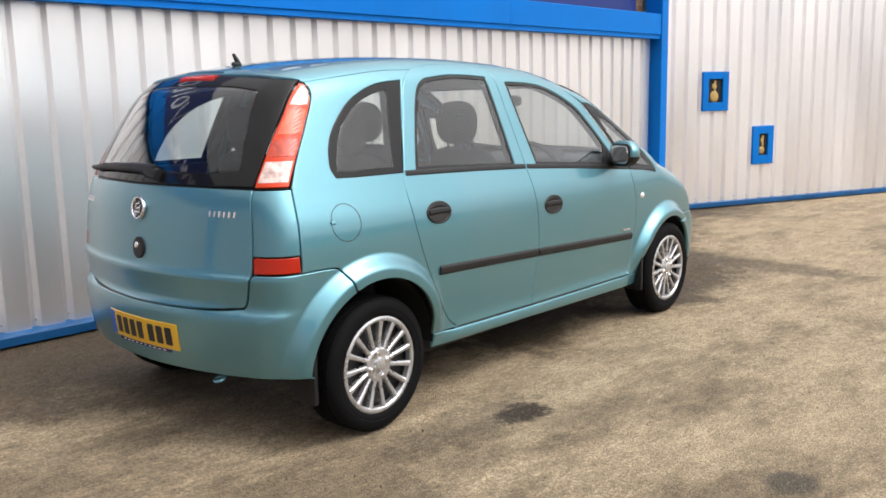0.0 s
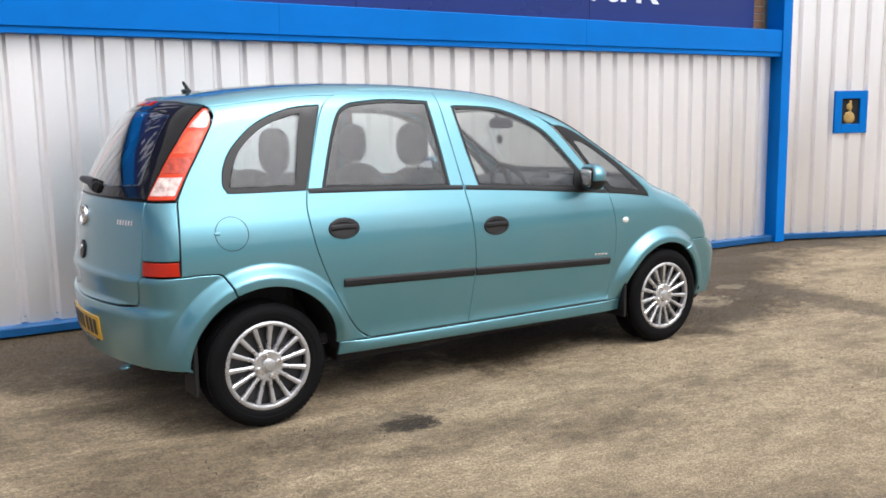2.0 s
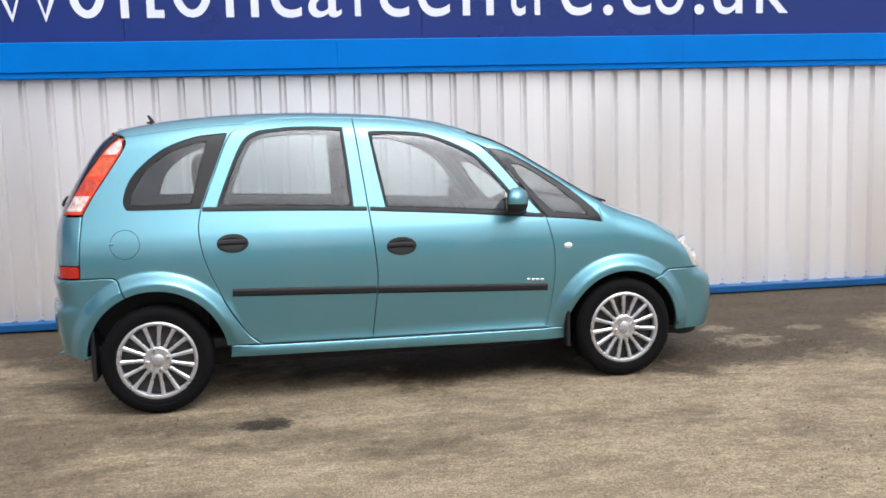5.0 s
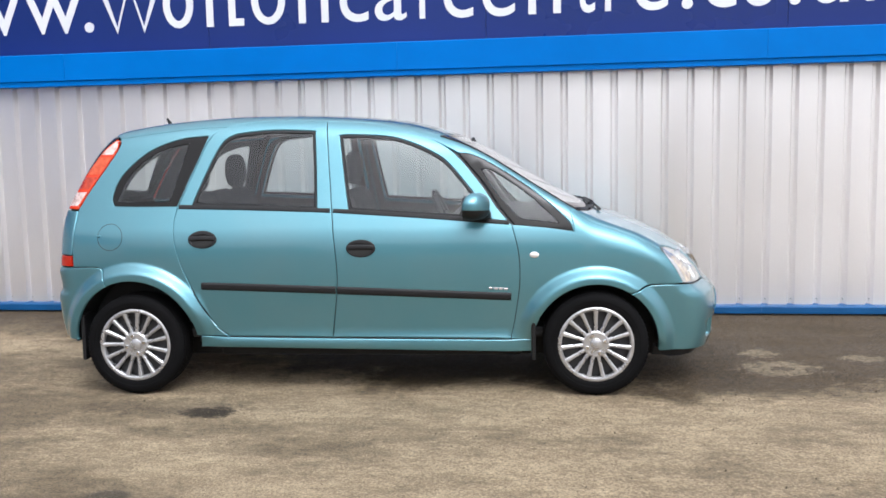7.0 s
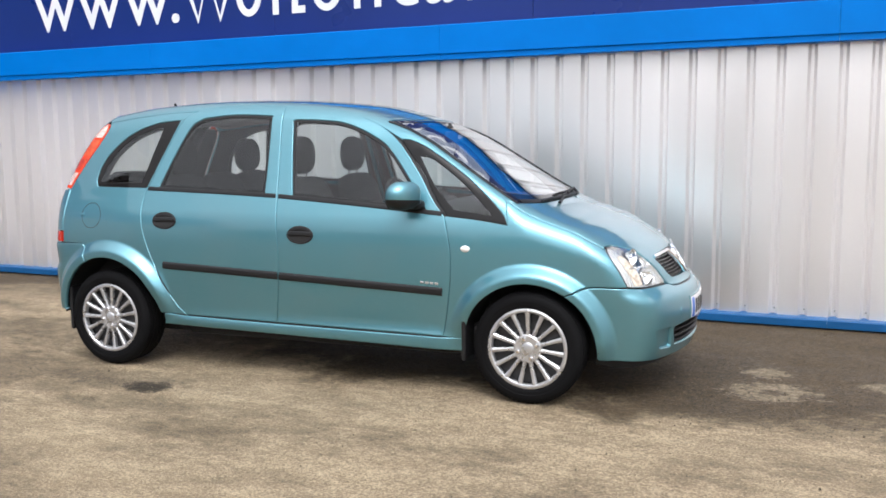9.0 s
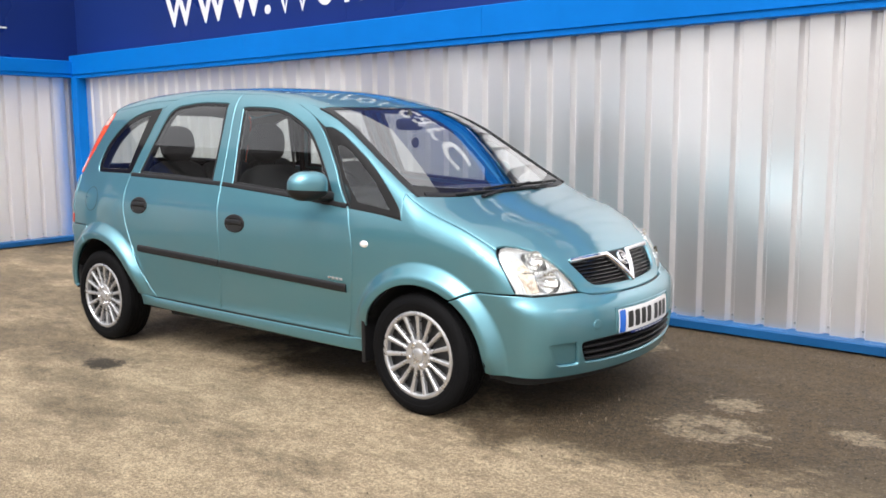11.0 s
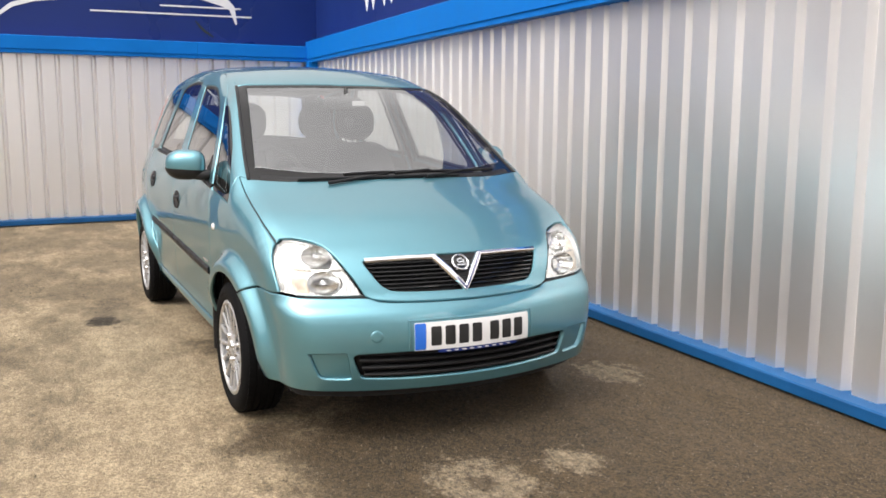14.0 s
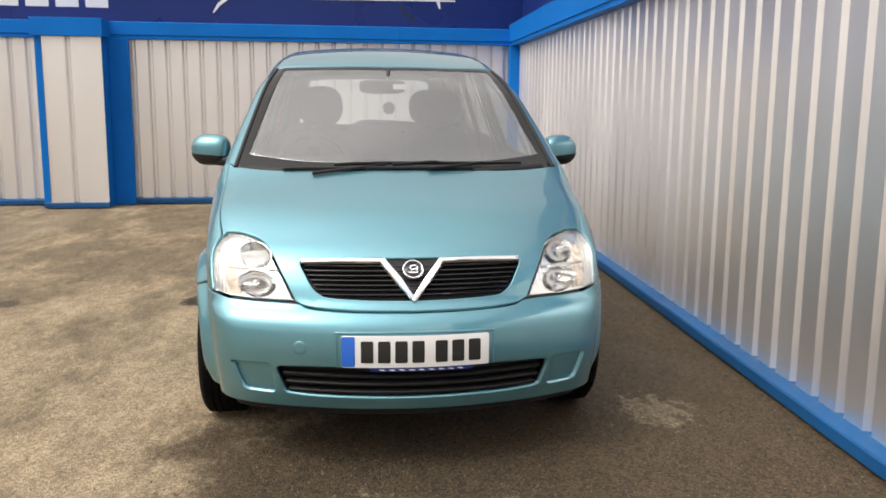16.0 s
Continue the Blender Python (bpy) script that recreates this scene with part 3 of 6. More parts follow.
def onto(kind, pts):
    """Points of the body from a flat view: side (x, z), front and back (y, z), top (x, y)."""
    q = np.array(pts, float)
    o, w = np.zeros((len(q), 3)), np.zeros((len(q), 3))
    if kind == "side":
        o[:, 0], o[:, 2], w[:, 1], lo, hi = q[:, 0], q[:, 1], -1, 0.0, 1.2
    elif kind == "front":
        o[:, 1], o[:, 2], o[:, 0], w[:, 0], lo, hi = q[:, 0], q[:, 1], 2.0, 1, 0.0, 1.7
    elif kind == "back":
        o[:, 1], o[:, 2], o[:, 0], w[:, 0], lo, hi = q[:, 0], q[:, 1], 0.5, -1, 0.0, 1.4
    else:
        o[:, 0], o[:, 1], o[:, 2], w[:, 2], lo, hi = q[:, 0], q[:, 1], 0.5, 1, 0.0, 1.3
    return march(o, w, lo, hi)


# charts: flat coordinates over the body, about an axis
def chart(kind, p):
    if kind == "long":
        return np.stack([p[:, 0], np.arctan2(p[:, 1], p[:, 2] - 0.95) * 0.72], -1)
    if kind == "nose":
        return np.stack([np.arctan2(p[:, 1], p[:, 0] - 2.2) * 1.0, p[:, 2]], -1)
    if kind == "tail":
        return np.stack([np.arctan2(p[:, 1], 0.4 - p[:, 0]) * 0.95, p[:, 2]], -1)
    return np.stack([np.arctan2(p[:, 2] - 0.35, p[:, 0] - 2.4) * 0.8, p[:, 1]], -1)


def unchart(kind, q):
    o, w = np.zeros((len(q), 3)), np.zeros((len(q), 3))
    if kind == "long":
        o[:, 0], o[:, 2] = q[:, 0], 0.95
        w[:, 1], w[:, 2] = np.sin(q[:, 1] / 0.72), np.cos(q[:, 1] / 0.72)
    elif kind == "nose":
        o[:, 0], o[:, 2] = 2.2, q[:, 1]
        w[:, 0], w[:, 1] = np.cos(q[:, 0]), np.sin(q[:, 0])
    elif kind == "tail":
        o[:, 0], o[:, 2] = 0.4, q[:, 1]
        w[:, 0], w[:, 1] = -np.cos(q[:, 0] / 0.95), np.sin(q[:, 0] / 0.95)
    else:
        o[:, 0], o[:, 1], o[:, 2] = 2.4, q[:, 1], 0.35
        w[:, 0], w[:, 2] = np.cos(q[:, 0] / 0.8), np.sin(q[:, 0] / 0.8)
    return march(o, w, 0.0, 1.9)


def outline(*segments, step=0.02):
    """A closed line on the body: segments of (view, points)."""
    out = []
    for kind, pts in segments:
        line = smooth_line(pts, 48)
        out.append(onto(kind, line))
    p = np.concatenate(out)
    keep = [p[0]]
    for q in p[1:]:
        d = np.linalg.norm(q - keep[-1])
        if d > step * 1.6:
            base, n = keep[-1], int(d / step)
            keep += [base + (q - base) * k / n for k in range(1, n)]
            keep.append(q)
        elif d > step * 0.4:
            keep.append(q)
    if np.linalg.norm(keep[0] - keep[-1]) < step * 0.4:
        keep.pop()
    return np.array(keep)


def mirrored(p):
    return p * np.array([1, -1, 1])


def inset(q, d):
    """A closed flat line moved inwards by d."""
    area = 0.5 * np.sum(q[:, 0] * np.roll(q[:, 1], -1) - np.roll(q[:, 0], -1) * q[:, 1])
    t = np.roll(q, -1, 0) - np.roll(q, 1, 0)
    t /= np.maximum(np.linalg.norm(t, axis=1, keepdims=True), 1e-9)
    n = np.stack([-t[:, 1], t[:, 0]], -1) * (1 if area > 0 else -1)
    return q + n * d


def inside(q, poly):
    x, y = q[:, 0][:, None], q[:, 1][:, None]
    x0, y0 = poly[:, 0][None], poly[:, 1][None]
    x1, y1 = np.roll(poly[:, 0], -1)[None], np.roll(poly[:, 1], -1)[None]
    cross = ((y0 > y) != (y1 > y)) & (x < (x1 - x0) * (y - y0) / np.where(y1 == y0, 1e-9, y1 - y0) + x0)
    return cross.sum(1) % 2 == 1


def apart_from(q, poly, d):
    a, b = poly[None], np.roll(poly, -1, 0)[None]
    p = q[:, None]
    ab = b - a
    t = np.clip(((p - a) * ab).sum(-1) / np.maximum((ab * ab).sum(-1), 1e-12), 0, 1)
    return np.linalg.norm(p - (a + ab * t[..., None]), axis=-1).min(1) > d


def panel_data(kind, rim, holes=(), grid=0.03, gap=0.002, lip=0.003, depth=0.014, sink=0.0, rings=()):
    """Vertices, normals and faces of a body panel: a rounded edge, a skirt behind it, and the face on the body's surface."""
    from mathutils.geometry import delaunay_2d_cdt

    loops = [chart(kind, rim)] + [chart(kind, h) for h in holes]
    edge = [inset(q, gap) if i == 0 else inset(q, -gap) for i, q in enumerate(loops)]
    flat = [inset(q, lip) if i == 0 else inset(q, -lip) for i, q in enumerate(edge)]
    lo, hi = edge[0].min(0), edge[0].max(0)
    gx, gy = np.arange(lo[0] + grid / 2, hi[0], grid), np.arange(lo[1] + grid / 2, hi[1], grid)
    pts = np.stack(np.meshgrid(gx, gy, indexing="ij"), -1).reshape(-1, 2)
    pts[:, 0] += np.tile(np.arange(len(gy)) % 2, len(gx))[: len(pts)] * grid * 0.5
    ok = inside(pts, flat[0]) & apart_from(pts, flat[0], grid * 0.45)
    for h in flat[1:]:
        ok &= ~inside(pts, h) & apart_from(pts, h, grid * 0.45)
    pts = pts[ok]
    if len(rings):
        extra = chart(kind, rings)
        fit = inside(extra, flat[0]) & apart_from(extra, flat[0], 0.006)
        for h in flat[1:]:
            fit &= ~inside(extra, h) & apart_from(extra, h, 0.006)
        extra = extra[fit]
        if len(extra):
            near = np.array([np.min(np.linalg.norm(extra - p, axis=1)) for p in pts])
            pts = np.concatenate([pts[near > 0.008], extra])
    flats = np.concatenate([*flat, pts])
    lines, at = [], 0
    for q in flat:
        lines += [(at + i, at + (i + 1) % len(q)) for i in range(len(q))]
        at += len(q)
    vs, _, fs, orig, _, _ = delaunay_2d_cdt([Vector(v) for v in flats], lines, [], 0, 1e-7)
    vs = np.array([tuple(v) for v in vs])
    mid = np.array([vs[list(f)].mean(0) for f in fs])
    good = inside(mid, flat[0])
    for h in flat[1:]:
        good &= ~inside(mid, h)
    faces = [tuple(f) for f, g in zip(fs, good) if g]
    back_to = {}
    for i, o in enumerate(orig):
        for k in o:
            back_to[k] = i
    face = unchart(kind, vs)
    n_face = outward(face)
    verts, norms = [face - n_face * sink], [n_face]
    count, at = len(vs), 0
    for q_edge, q_flat in zip(edge, flat):
        n = len(q_edge)
        e3 = unchart(kind, q_edge)
        en = outward(e3)
        f3 = face[[back_to[at + i] for i in range(n)]]
        out = e3 - f3
        out /= np.maximum(np.linalg.norm(out, axis=1, keepdims=True), 1e-9)
        turn = en + out
        turn /= np.linalg.norm(turn, axis=1, keepdims=True)
        verts += [e3 - en * (sink + lip * 0.5), e3 - en * (sink + depth)]
        norms += [turn, out]
        for i in range(n):
            j = (i + 1) % n
            a, b = back_to[at + i], back_to[at + j]
            c, d = count + i, count + j
            faces += [(a, b, d, c), (c, d, d + n, c + n)]
        count += 2 * n
        at += n
    return np.concatenate(verts), np.concatenate(norms), faces


def finish(name, v, n, faces, mat, parent, label=""):
    me = bpy.data.meshes.new(name)
    me.from_pydata([tuple(q) for q in v], [], faces)
    me.materials.append(mat)
    # turn every face the way its corners' normals point
    me.update()
    fn = np.zeros(len(me.polygons) * 3)
    me.polygons.foreach_get("normal", fn)
    fn = fn.reshape(-1, 3)
    want = np.array([n[list(f)].mean(0) for f in faces])
    bm = bmesh.new()
    bm.from_mesh(me)
    bm.faces.ensure_lookup_table()
    flip = [bm.faces[i] for i in np.nonzero((fn * want).sum(1) < 0)[0]]
    bmesh.ops.reverse_faces(bm, faces=flip)
    bm.to_mesh(me)
    bm.free()
    me.polygons.foreach_set("use_smooth", [True] * len(me.polygons))
    me.normals_split_custom_set_from_vertices([tuple(q) for q in n])
    ob = new(name, me)
    ob.parent = parent
    if label:
        tagged(ob, label)
    return ob


def panel(name, kind, rim, mat, parent, label="", both=False, holes=(), **more):
    v, n, f = panel_data(kind, rim, holes, **more)
    made = [finish(name, v, n, f, mat, parent, label)]
    if both:
        made.append(finish(name, mirrored(v), mirrored(n), f, mat, parent, label))
    return made


def arch_rings(k):
    """Points along the flare of a wheel arch, on the right-hand side."""
    x, z, r0, r1 = ARCHES[k]
    rows = []
    for r in np.linspace(r1 + 0.014, r0 + 0.012, 9):
        a = np.radians(np.arange(-12, 193, 2.2))
        q = np.stack([x + r * np.cos(a), z + r * np.sin(a)], -1)
        rows.append(onto("side", q[q[:, 1] > 0.2]))
    return np.concatenate(rows)


# ---- car materials ----
def car_paint():
    m = material("turquoise_paint", (0.1, 0.32, 0.4), 0.42, 0.82, 1.0)
    bsdf(m).inputs["Coat IOR"].default_value = 1.56
    bsdf(m).inputs["Coat Roughness"].default_value = 0.0
    flake = object_noise(m, 900, 2.0)
    dust = object_noise(m, 2.2, 5.0)
    c = mix(m, span(m, flake, 0.35, 0.65), (0.088, 0.252, 0.308), (0.124, 0.324, 0.386))
    c = mix(m, span(m, dust, 0.45, 0.8, 0.0, 0.10), c, (0.3, 0.31, 0.29))
    link(m, c, bsdf(m).inputs["Base Color"])
    return m


def glass(name, tint, gloss_rough=0.01, mirror_share=0.06, dust=0.0):
    """A pane: clear, with a mirror that grows towards grazing angles."""
    m = bpy.data.materials.new(name)
    m.use_nodes = True
    t = m.node_tree
    t.nodes.clear()
    clear, gloss = t.nodes.new("ShaderNodeBsdfTransparent"), t.nodes.new("ShaderNodeBsdfGlossy")
    clear.inputs[0].default_value = (*tint, 1)
    gloss.inputs["Roughness"].default_value = gloss_rough
    gloss.inputs["Color"].default_value = (1, 1, 1, 1)
    edge, mixer, o = t.nodes.new("ShaderNodeLayerWeight"), t.nodes.new("ShaderNodeMixShader"), t.nodes.new("ShaderNodeOutputMaterial")
    edge.inputs[0].default_value = 0.5
    steep, share = t.nodes.new("ShaderNodeMath"), t.nodes.new("ShaderNodeMapRange")
    steep.operation = "POWER"
    steep.inputs[1].default_value = 3.0
    share.inputs["To Min"].default_value, share.inputs["To Max"].default_value = mirror_share, 1.0
    t.links.new(edge.outputs["Facing"], steep.inputs[0])
    t.links.new(steep.outputs[0], share.inputs[0])
    t.links.new(share.outputs[0], mixer.inputs[0])
    t.links.new(clear.outputs[0], mixer.inputs[1])
    t.links.new(gloss.outputs[0], mixer.inputs[2])
    if dust:
        film, haze, spots = t.nodes.new("ShaderNodeMixShader"), t.nodes.new("ShaderNodeBsdfDiffuse"), t.nodes.new("ShaderNodeTexNoise")
        haze.inputs[0].default_value = (0.6, 0.58, 0.53, 1)
        spots.inputs["Scale"].default_value, spots.inputs["Detail"].default_value = 6.0, 6.0
        amount = t.nodes.new("ShaderNodeMapRange")
        amount.inputs["To Min"].default_value, amount.inputs["To Max"].default_value = dust * 0.7, dust * 1.3
        t.links.new(spots.outputs[0], amount.inputs[0])
        t.links.new(amount.outputs[0], film.inputs[0])
        t.links.new(mixer.outputs[0], film.inputs[1])
        t.links.new(haze.outputs[0], film.inputs[2])
        t.links.new(film.outputs[0], o.inputs[0])
    else:
        t.links.new(mixer.outputs[0], o.inputs[0])
    return m


M_paint = car_paint()
M_glass = glass("window_glass", (0.82, 0.87, 0.86), mirror_share=0.055)
M_screen = glass("windscreen_glass", (0.93, 0.95, 0.94), mirror_share=0.19)
M_clear = glass("lamp_lens", (0.95, 0.96, 0.96), 0.03, 0.04)
M_trim = worn("black_trim", (0.009, 0.009, 0.010), 0.5, 0.0, 0.15, 8, 200, 0.0003, specular=0.35)
M_gloss_black = material("gloss_black", (0.012, 0.012, 0.013), 0.12, 0.0, 0.3)
M_frit = material("black_glass_border", (0.008, 0.0075, 0.0075), 0.06, 0.0, 0.0, 0.3)
M_tyre = worn("tyre_rubber", (0.006, 0.006, 0.0065), 0.7, 0.0, 0.25, 6, 90, 0.0006, specular=0.07)
M_alloy = worn("silver_wheel_trim", (0.55, 0.55, 0.56), 0.3, 0.75, 0.12, 12, 150, 0.0)
M_drum = worn("dark_steel", (0.05, 0.05, 0.052), 0.55, 0.5, 0.3, 10, 80)
M_chrome = material("chrome", (0.8, 0.8, 0.82), 0.09, 1.0)
M_bowl = material("reflector_bowl", (0.86, 0.86, 0.85), 0.16, 1.0)
M_lampback = material("lamp_reflector", (0.74, 0.74, 0.725), 0.24, 0.8)
flutes = node(M_lampback, "ShaderNodeTexWave", Scale=22.0, Distortion=1.5)
flutes.bands_direction = "Y"
flute_place = node(M_lampback, "ShaderNodeTexCoord")
link(M_lampback, flute_place.outputs["Object"], flutes.inputs["Vector"])
bump(M_lampback, flutes.outputs["Fac"], 0.25, 0.003)
M_red = material("red_lens", (0.40, 0.018, 0.006), 0.1, 0.0, 0.1, 0.3)
M_orange = material("orange_red_lens", (0.58, 0.045, 0.012), 0.12, 0.0, 0.1, 0.3)


def fluted_lens(name, dark, light, scale, rough=0.15, coat=0.6):
    """A moulded lens: fine upright flutes and cloudy depth behind them."""
    m = material(name, light, rough, 0.0, coat)
    c = mix(m, span(m, object_noise(m, scale, 3.0), 0.36, 0.62), dark, light)
    link(m, c, bsdf(m).inputs["Base Color"])
    wave = node(m, "ShaderNodeTexWave", Scale=60.0, Distortion=0.4)
    wave.bands_direction = "Y"
    place = node(m, "ShaderNodeTexCoord")
    link(m, place.outputs["Object"], wave.inputs["Vector"])
    bump(m, wave.outputs["Fac"], 0.35, 0.002)
    return m


M_white_lens = fluted_lens("pale_lens", (0.42, 0.27, 0.23), (0.78, 0.62, 0.57), 26)
M_clear_lens = material("clear_lens", (0.72, 0.69, 0.66), 0.15, 0.0, 0.8)
M_amber = fluted_lens("amber_lens", (0.42, 0.33, 0.25), (0.84, 0.72, 0.58), 45, 0.2)
M_indicator = fluted_lens("orange_lens", (0.5, 0.06, 0.018), (0.66, 0.105, 0.03), 30, 0.12, 0.3)
M_red_mid = fluted_lens("deep_red_lens", (0.34, 0.03, 0.012), (0.56, 0.06, 0.02), 34, 0.12, 0.3)
M_cloth = worn("charcoal_cloth", (0.028, 0.028, 0.03), 0.9, 0.0, 0.3, 14, 160, 0.001)
M_cabin = worn("dark_cabin_plastic", (0.028, 0.028, 0.03), 0.65, 0.0, 0.2, 6, 120, 0.0004)
M_liner = worn("grey_headliner", (0.3, 0.3, 0.29), 0.9, 0.0, 0.1, 8, 160, 0.0004)
M_plate_white = material("white_plate", (0.7, 0.7, 0.7), 0.35, 0.0, 0.3)
M_plate_yellow = material("yellow_plate", (0.72, 0.42, 0.02), 0.35, 0.0, 0.3)
M_plate_blue = material("plate_blue", (0.01, 0.12, 0.55), 0.35, 0.0, 0.3)
M_ink = material("black_ink", (0.012, 0.012, 0.012), 0.5)

CAR = new("car")
tagged(CAR, "turquoise metallic five-door compact people carrier parked beside the wall", "car")

# shared seams, seen from the side (x, z)
DOOR_BACK = [(0.24, 1.068), (0.226, 0.97), (0.25, 0.81), (0.326, 0.615), (0.448, 0.402), (0.53, 0.33)]
DOOR_MID = [(1.13, 0.322), (1.165, 0.60), (1.166, 0.74), (1.137, 1.046), (1.085, 1.548)]
BACK_TOP = [(1.085, 1.548), (0.85, 1.557), (0.63, 1.552), (0.485, 1.527), (0.40, 1.458), (0.326, 1.287), (0.24, 1.068)]
FORE_TOP = [(1.085, 1.548), (1.358, 1.531), (1.62, 1.466), (1.815, 1.362), (1.975, 1.18), (2.069, 1.043), (2.15, 0.95)]
DOOR_FORE = [(2.15, 0.95), (2.185, 0.792), (2.189, 0.635), (2.164, 0.445), (2.138, 0.312)]
LAMP_OUT = [(3.09, 0.612), (3.05, 0.69), (3.0, 0.765)]
TAIL_OUT = [(-0.362, 1.066), (-0.303, 1.17), (-0.217, 1.30), (-0.145, 1.42), (-0.15, 1.472)]
HOOD_SIDE = [(2.975, -0.69), (2.85, -0.712), (2.70, -0.716), (2.47, -0.715)]


def on_arch(k, a0, a1, n=16, more=0.0):
    x, z, r, _ = ARCHES[k]
    return [(x + (r + more) * math.cos(radians(a0 + (a1 - a0) * i / n)), z + (r + more) * math.sin(radians(a0 + (a1 - a0) * i / n))) for i in range(n + 1)]


def ellipse(cx, cz, rx, rz, n=28):
    return [(cx + rx * math.cos(2 * math.pi * i / n), cz + rz * math.sin(2 * math.pi * i / n)) for i in range(n + 1)]


def flip(pts):
    """The same line on the other side of a front, back or top view."""
    return [(-p[0], p[1]) for p in pts]


# windows, seen from the side
GLASS_BACK = [("side", [(0.325, 1.083), (0.39, 1.25), (0.45, 1.385), (0.497, 1.452), (0.56, 1.486)]), ("side", [(0.56, 1.486), (0.763, 1.503), (1.005, 1.494), (1.022, 1.482)]),
              ("side", [(1.022, 1.482), (1.04, 1.27), (1.053, 1.05)]), ("side", [(1.053, 1.05), (0.325, 1.083)])]
GLASS_FORE = [("side", [(1.235, 1.043), (1.2, 1.25), (1.17, 1.455)]), ("side", [(1.17, 1.455), (1.185, 1.468), (1.42, 1.457), (1.556, 1.426), (1.70, 1.362), (1.80, 1.29), (1.943, 1.12), (2.04, 0.985)]),
              ("side", [(2.04, 0.985), (1.235, 1.043)])]
GLASS_QUARTER = [("side", [(0.25, 1.078), (-0.1, 1.082), (-0.142, 1.092), (-0.158, 1.125)]), ("side", [(-0.158, 1.125), (-0.137, 1.205), (-0.082, 1.288), (0.045, 1.392), (0.215, 1.458), (0.392, 1.478)]),
                 ("side", [(0.392, 1.478), (0.32, 1.29), (0.25, 1.078)])]
GLASS_TRI = [("side", [(1.85, 1.352), (1.99, 1.19), (2.085, 1.05), (2.165, 0.952)]), ("side", [(2.165, 0.952), (2.35, 0.935), (2.49, 0.915)]),
             ("side", [(2.49, 0.915), (2.445, 0.985), (2.257, 1.15), (2.04, 1.29), (1.92, 1.345), (1.85, 1.352)])]
g_back, g_fore, g_quarter, g_tri = (outline(*g) for g in (GLASS_BACK, GLASS_FORE, GLASS_QUARTER, GLASS_TRI))


def shrunk(rim, kind, d):
    return unchart(kind, inset(chart(kind, rim), d))


def door(name, rim, window):
    made = panel(name, "long", rim, M_paint, CAR, "turquoise painted door", True, [window], gap=0.0024, grid=0.028, depth=0.02)
    for ob, sgn in zip(made, (1, -1)):
        v, n, f = panel_data("long", window, [shrunk(window, "long", 0.016)], grid=0.05, gap=0.0005, sink=0.003, depth=0.02)
        if sgn < 0:
            v, n = mirrored(v), mirrored(n)
        finish("window_seal", v, n, f, M_trim, ob, "black rubber window seal")
        v, n, f = panel_data("long", shrunk(window, "long", 0.015), grid=0.04, gap=0.0, sink=0.006, depth=0.004)
        if sgn < 0:
            v, n = mirrored(v), mirrored(n)
        g = finish("window_pane", v, n, f, M_glass, ob, "tinted window glass")
        g.visible_shadow = False
    return made


back_rim = outline(("side", DOOR_BACK[::-1]), ("side", BACK_TOP[::-1]), ("side", DOOR_MID[::-1]), ("side", [(1.13, 0.322), (0.53, 0.33)]))
fore_rim = outline(("side", DOOR_MID), ("side", FORE_TOP), ("side", DOOR_FORE), ("side", [(2.138, 0.312), (1.13, 0.322)]))
back_doors = door("rear_door", back_rim, g_back)
fore_doors = door("front_door", fore_rim, g_fore)

# quarter panels, wings, pillars, roof, sills
quarter_rim = outline(("side", DOOR_BACK[::-1]), ("side", BACK_TOP[::-1][:4]), ("side", [(0.485, 1.527), (0.25, 1.517), (-0.15, 1.472)]), ("side", TAIL_OUT[::-1]), ("side", [(-0.362, 1.066), (-0.378, 0.90), (-0.384, 0.735)]),
                      ("side", [(-0.384, 0.735), (-0.265, 0.736), (-0.201, 0.722), (-0.158, 0.63)]), ("side", on_arch(0, 113.5, 6)), ("side", [(0.362, 0.335), (0.53, 0.33)]))
quarters = panel("rear_wing", "long", quarter_rim, M_paint, CAR, "turquoise rear wing with a flared wheel arch", True, [g_quarter], gap=0.0018, grid=0.024, rings=arch_rings(0))
for ob, sgn in zip(quarters, (1, -1)):
    inner_line = outline(("side", [(0.19, 1.106), (-0.1, 1.108), (-0.118, 1.128)]), ("side", [(-0.118, 1.128), (-0.095, 1.195), (-0.042, 1.282), (0.065, 1.368), (0.18, 1.415), (0.28, 1.437)]), ("side", [(0.28, 1.437), (0.238, 1.29), (0.19, 1.106)]))
    for nm, rim, holes, mat, lab, sk in (("glass_border", g_quarter, [inner_line], M_frit, "black printed glass border", 0.003), ("window_pane", inner_line, [], M_glass, "tinted quarter glass", 0.0035)):
        v, n, f = panel_data("long", rim, holes, grid=0.04, gap=0.0005 if holes else 0.0, sink=sk, depth=0.006)
        if sgn < 0:
            v, n = mirrored(v), mirrored(n)
        g = finish(nm, v, n, f, mat, ob, lab)
        g.visible_shadow = mat is not M_glass
wing_rim = outline(("side", DOOR_FORE[::-1]), ("side", [(2.165, 0.952), (2.35, 0.933), (2.497, 0.91)]), ("top", HOOD_SIDE[::-1]), ("side", LAMP_OUT[::-1]),
                   ("side", [(3.09, 0.612), (2.903, 0.610), (2.827, 0.582), (2.789, 0.568)]), ("side", on_arch(1, 57.5, 176)), ("side", [(2.262, 0.308), (2.138, 0.312)]))
panel("front_wing", "long", wing_rim, M_paint, CAR, "turquoise front wing with a flared wheel arch", True, gap=0.0014, grid=0.024, rings=arch_rings(1))
SCREEN_SIDE = [(1.745, -0.545), (2.0, -0.594), (2.3, -0.650), (2.518, -0.684)]
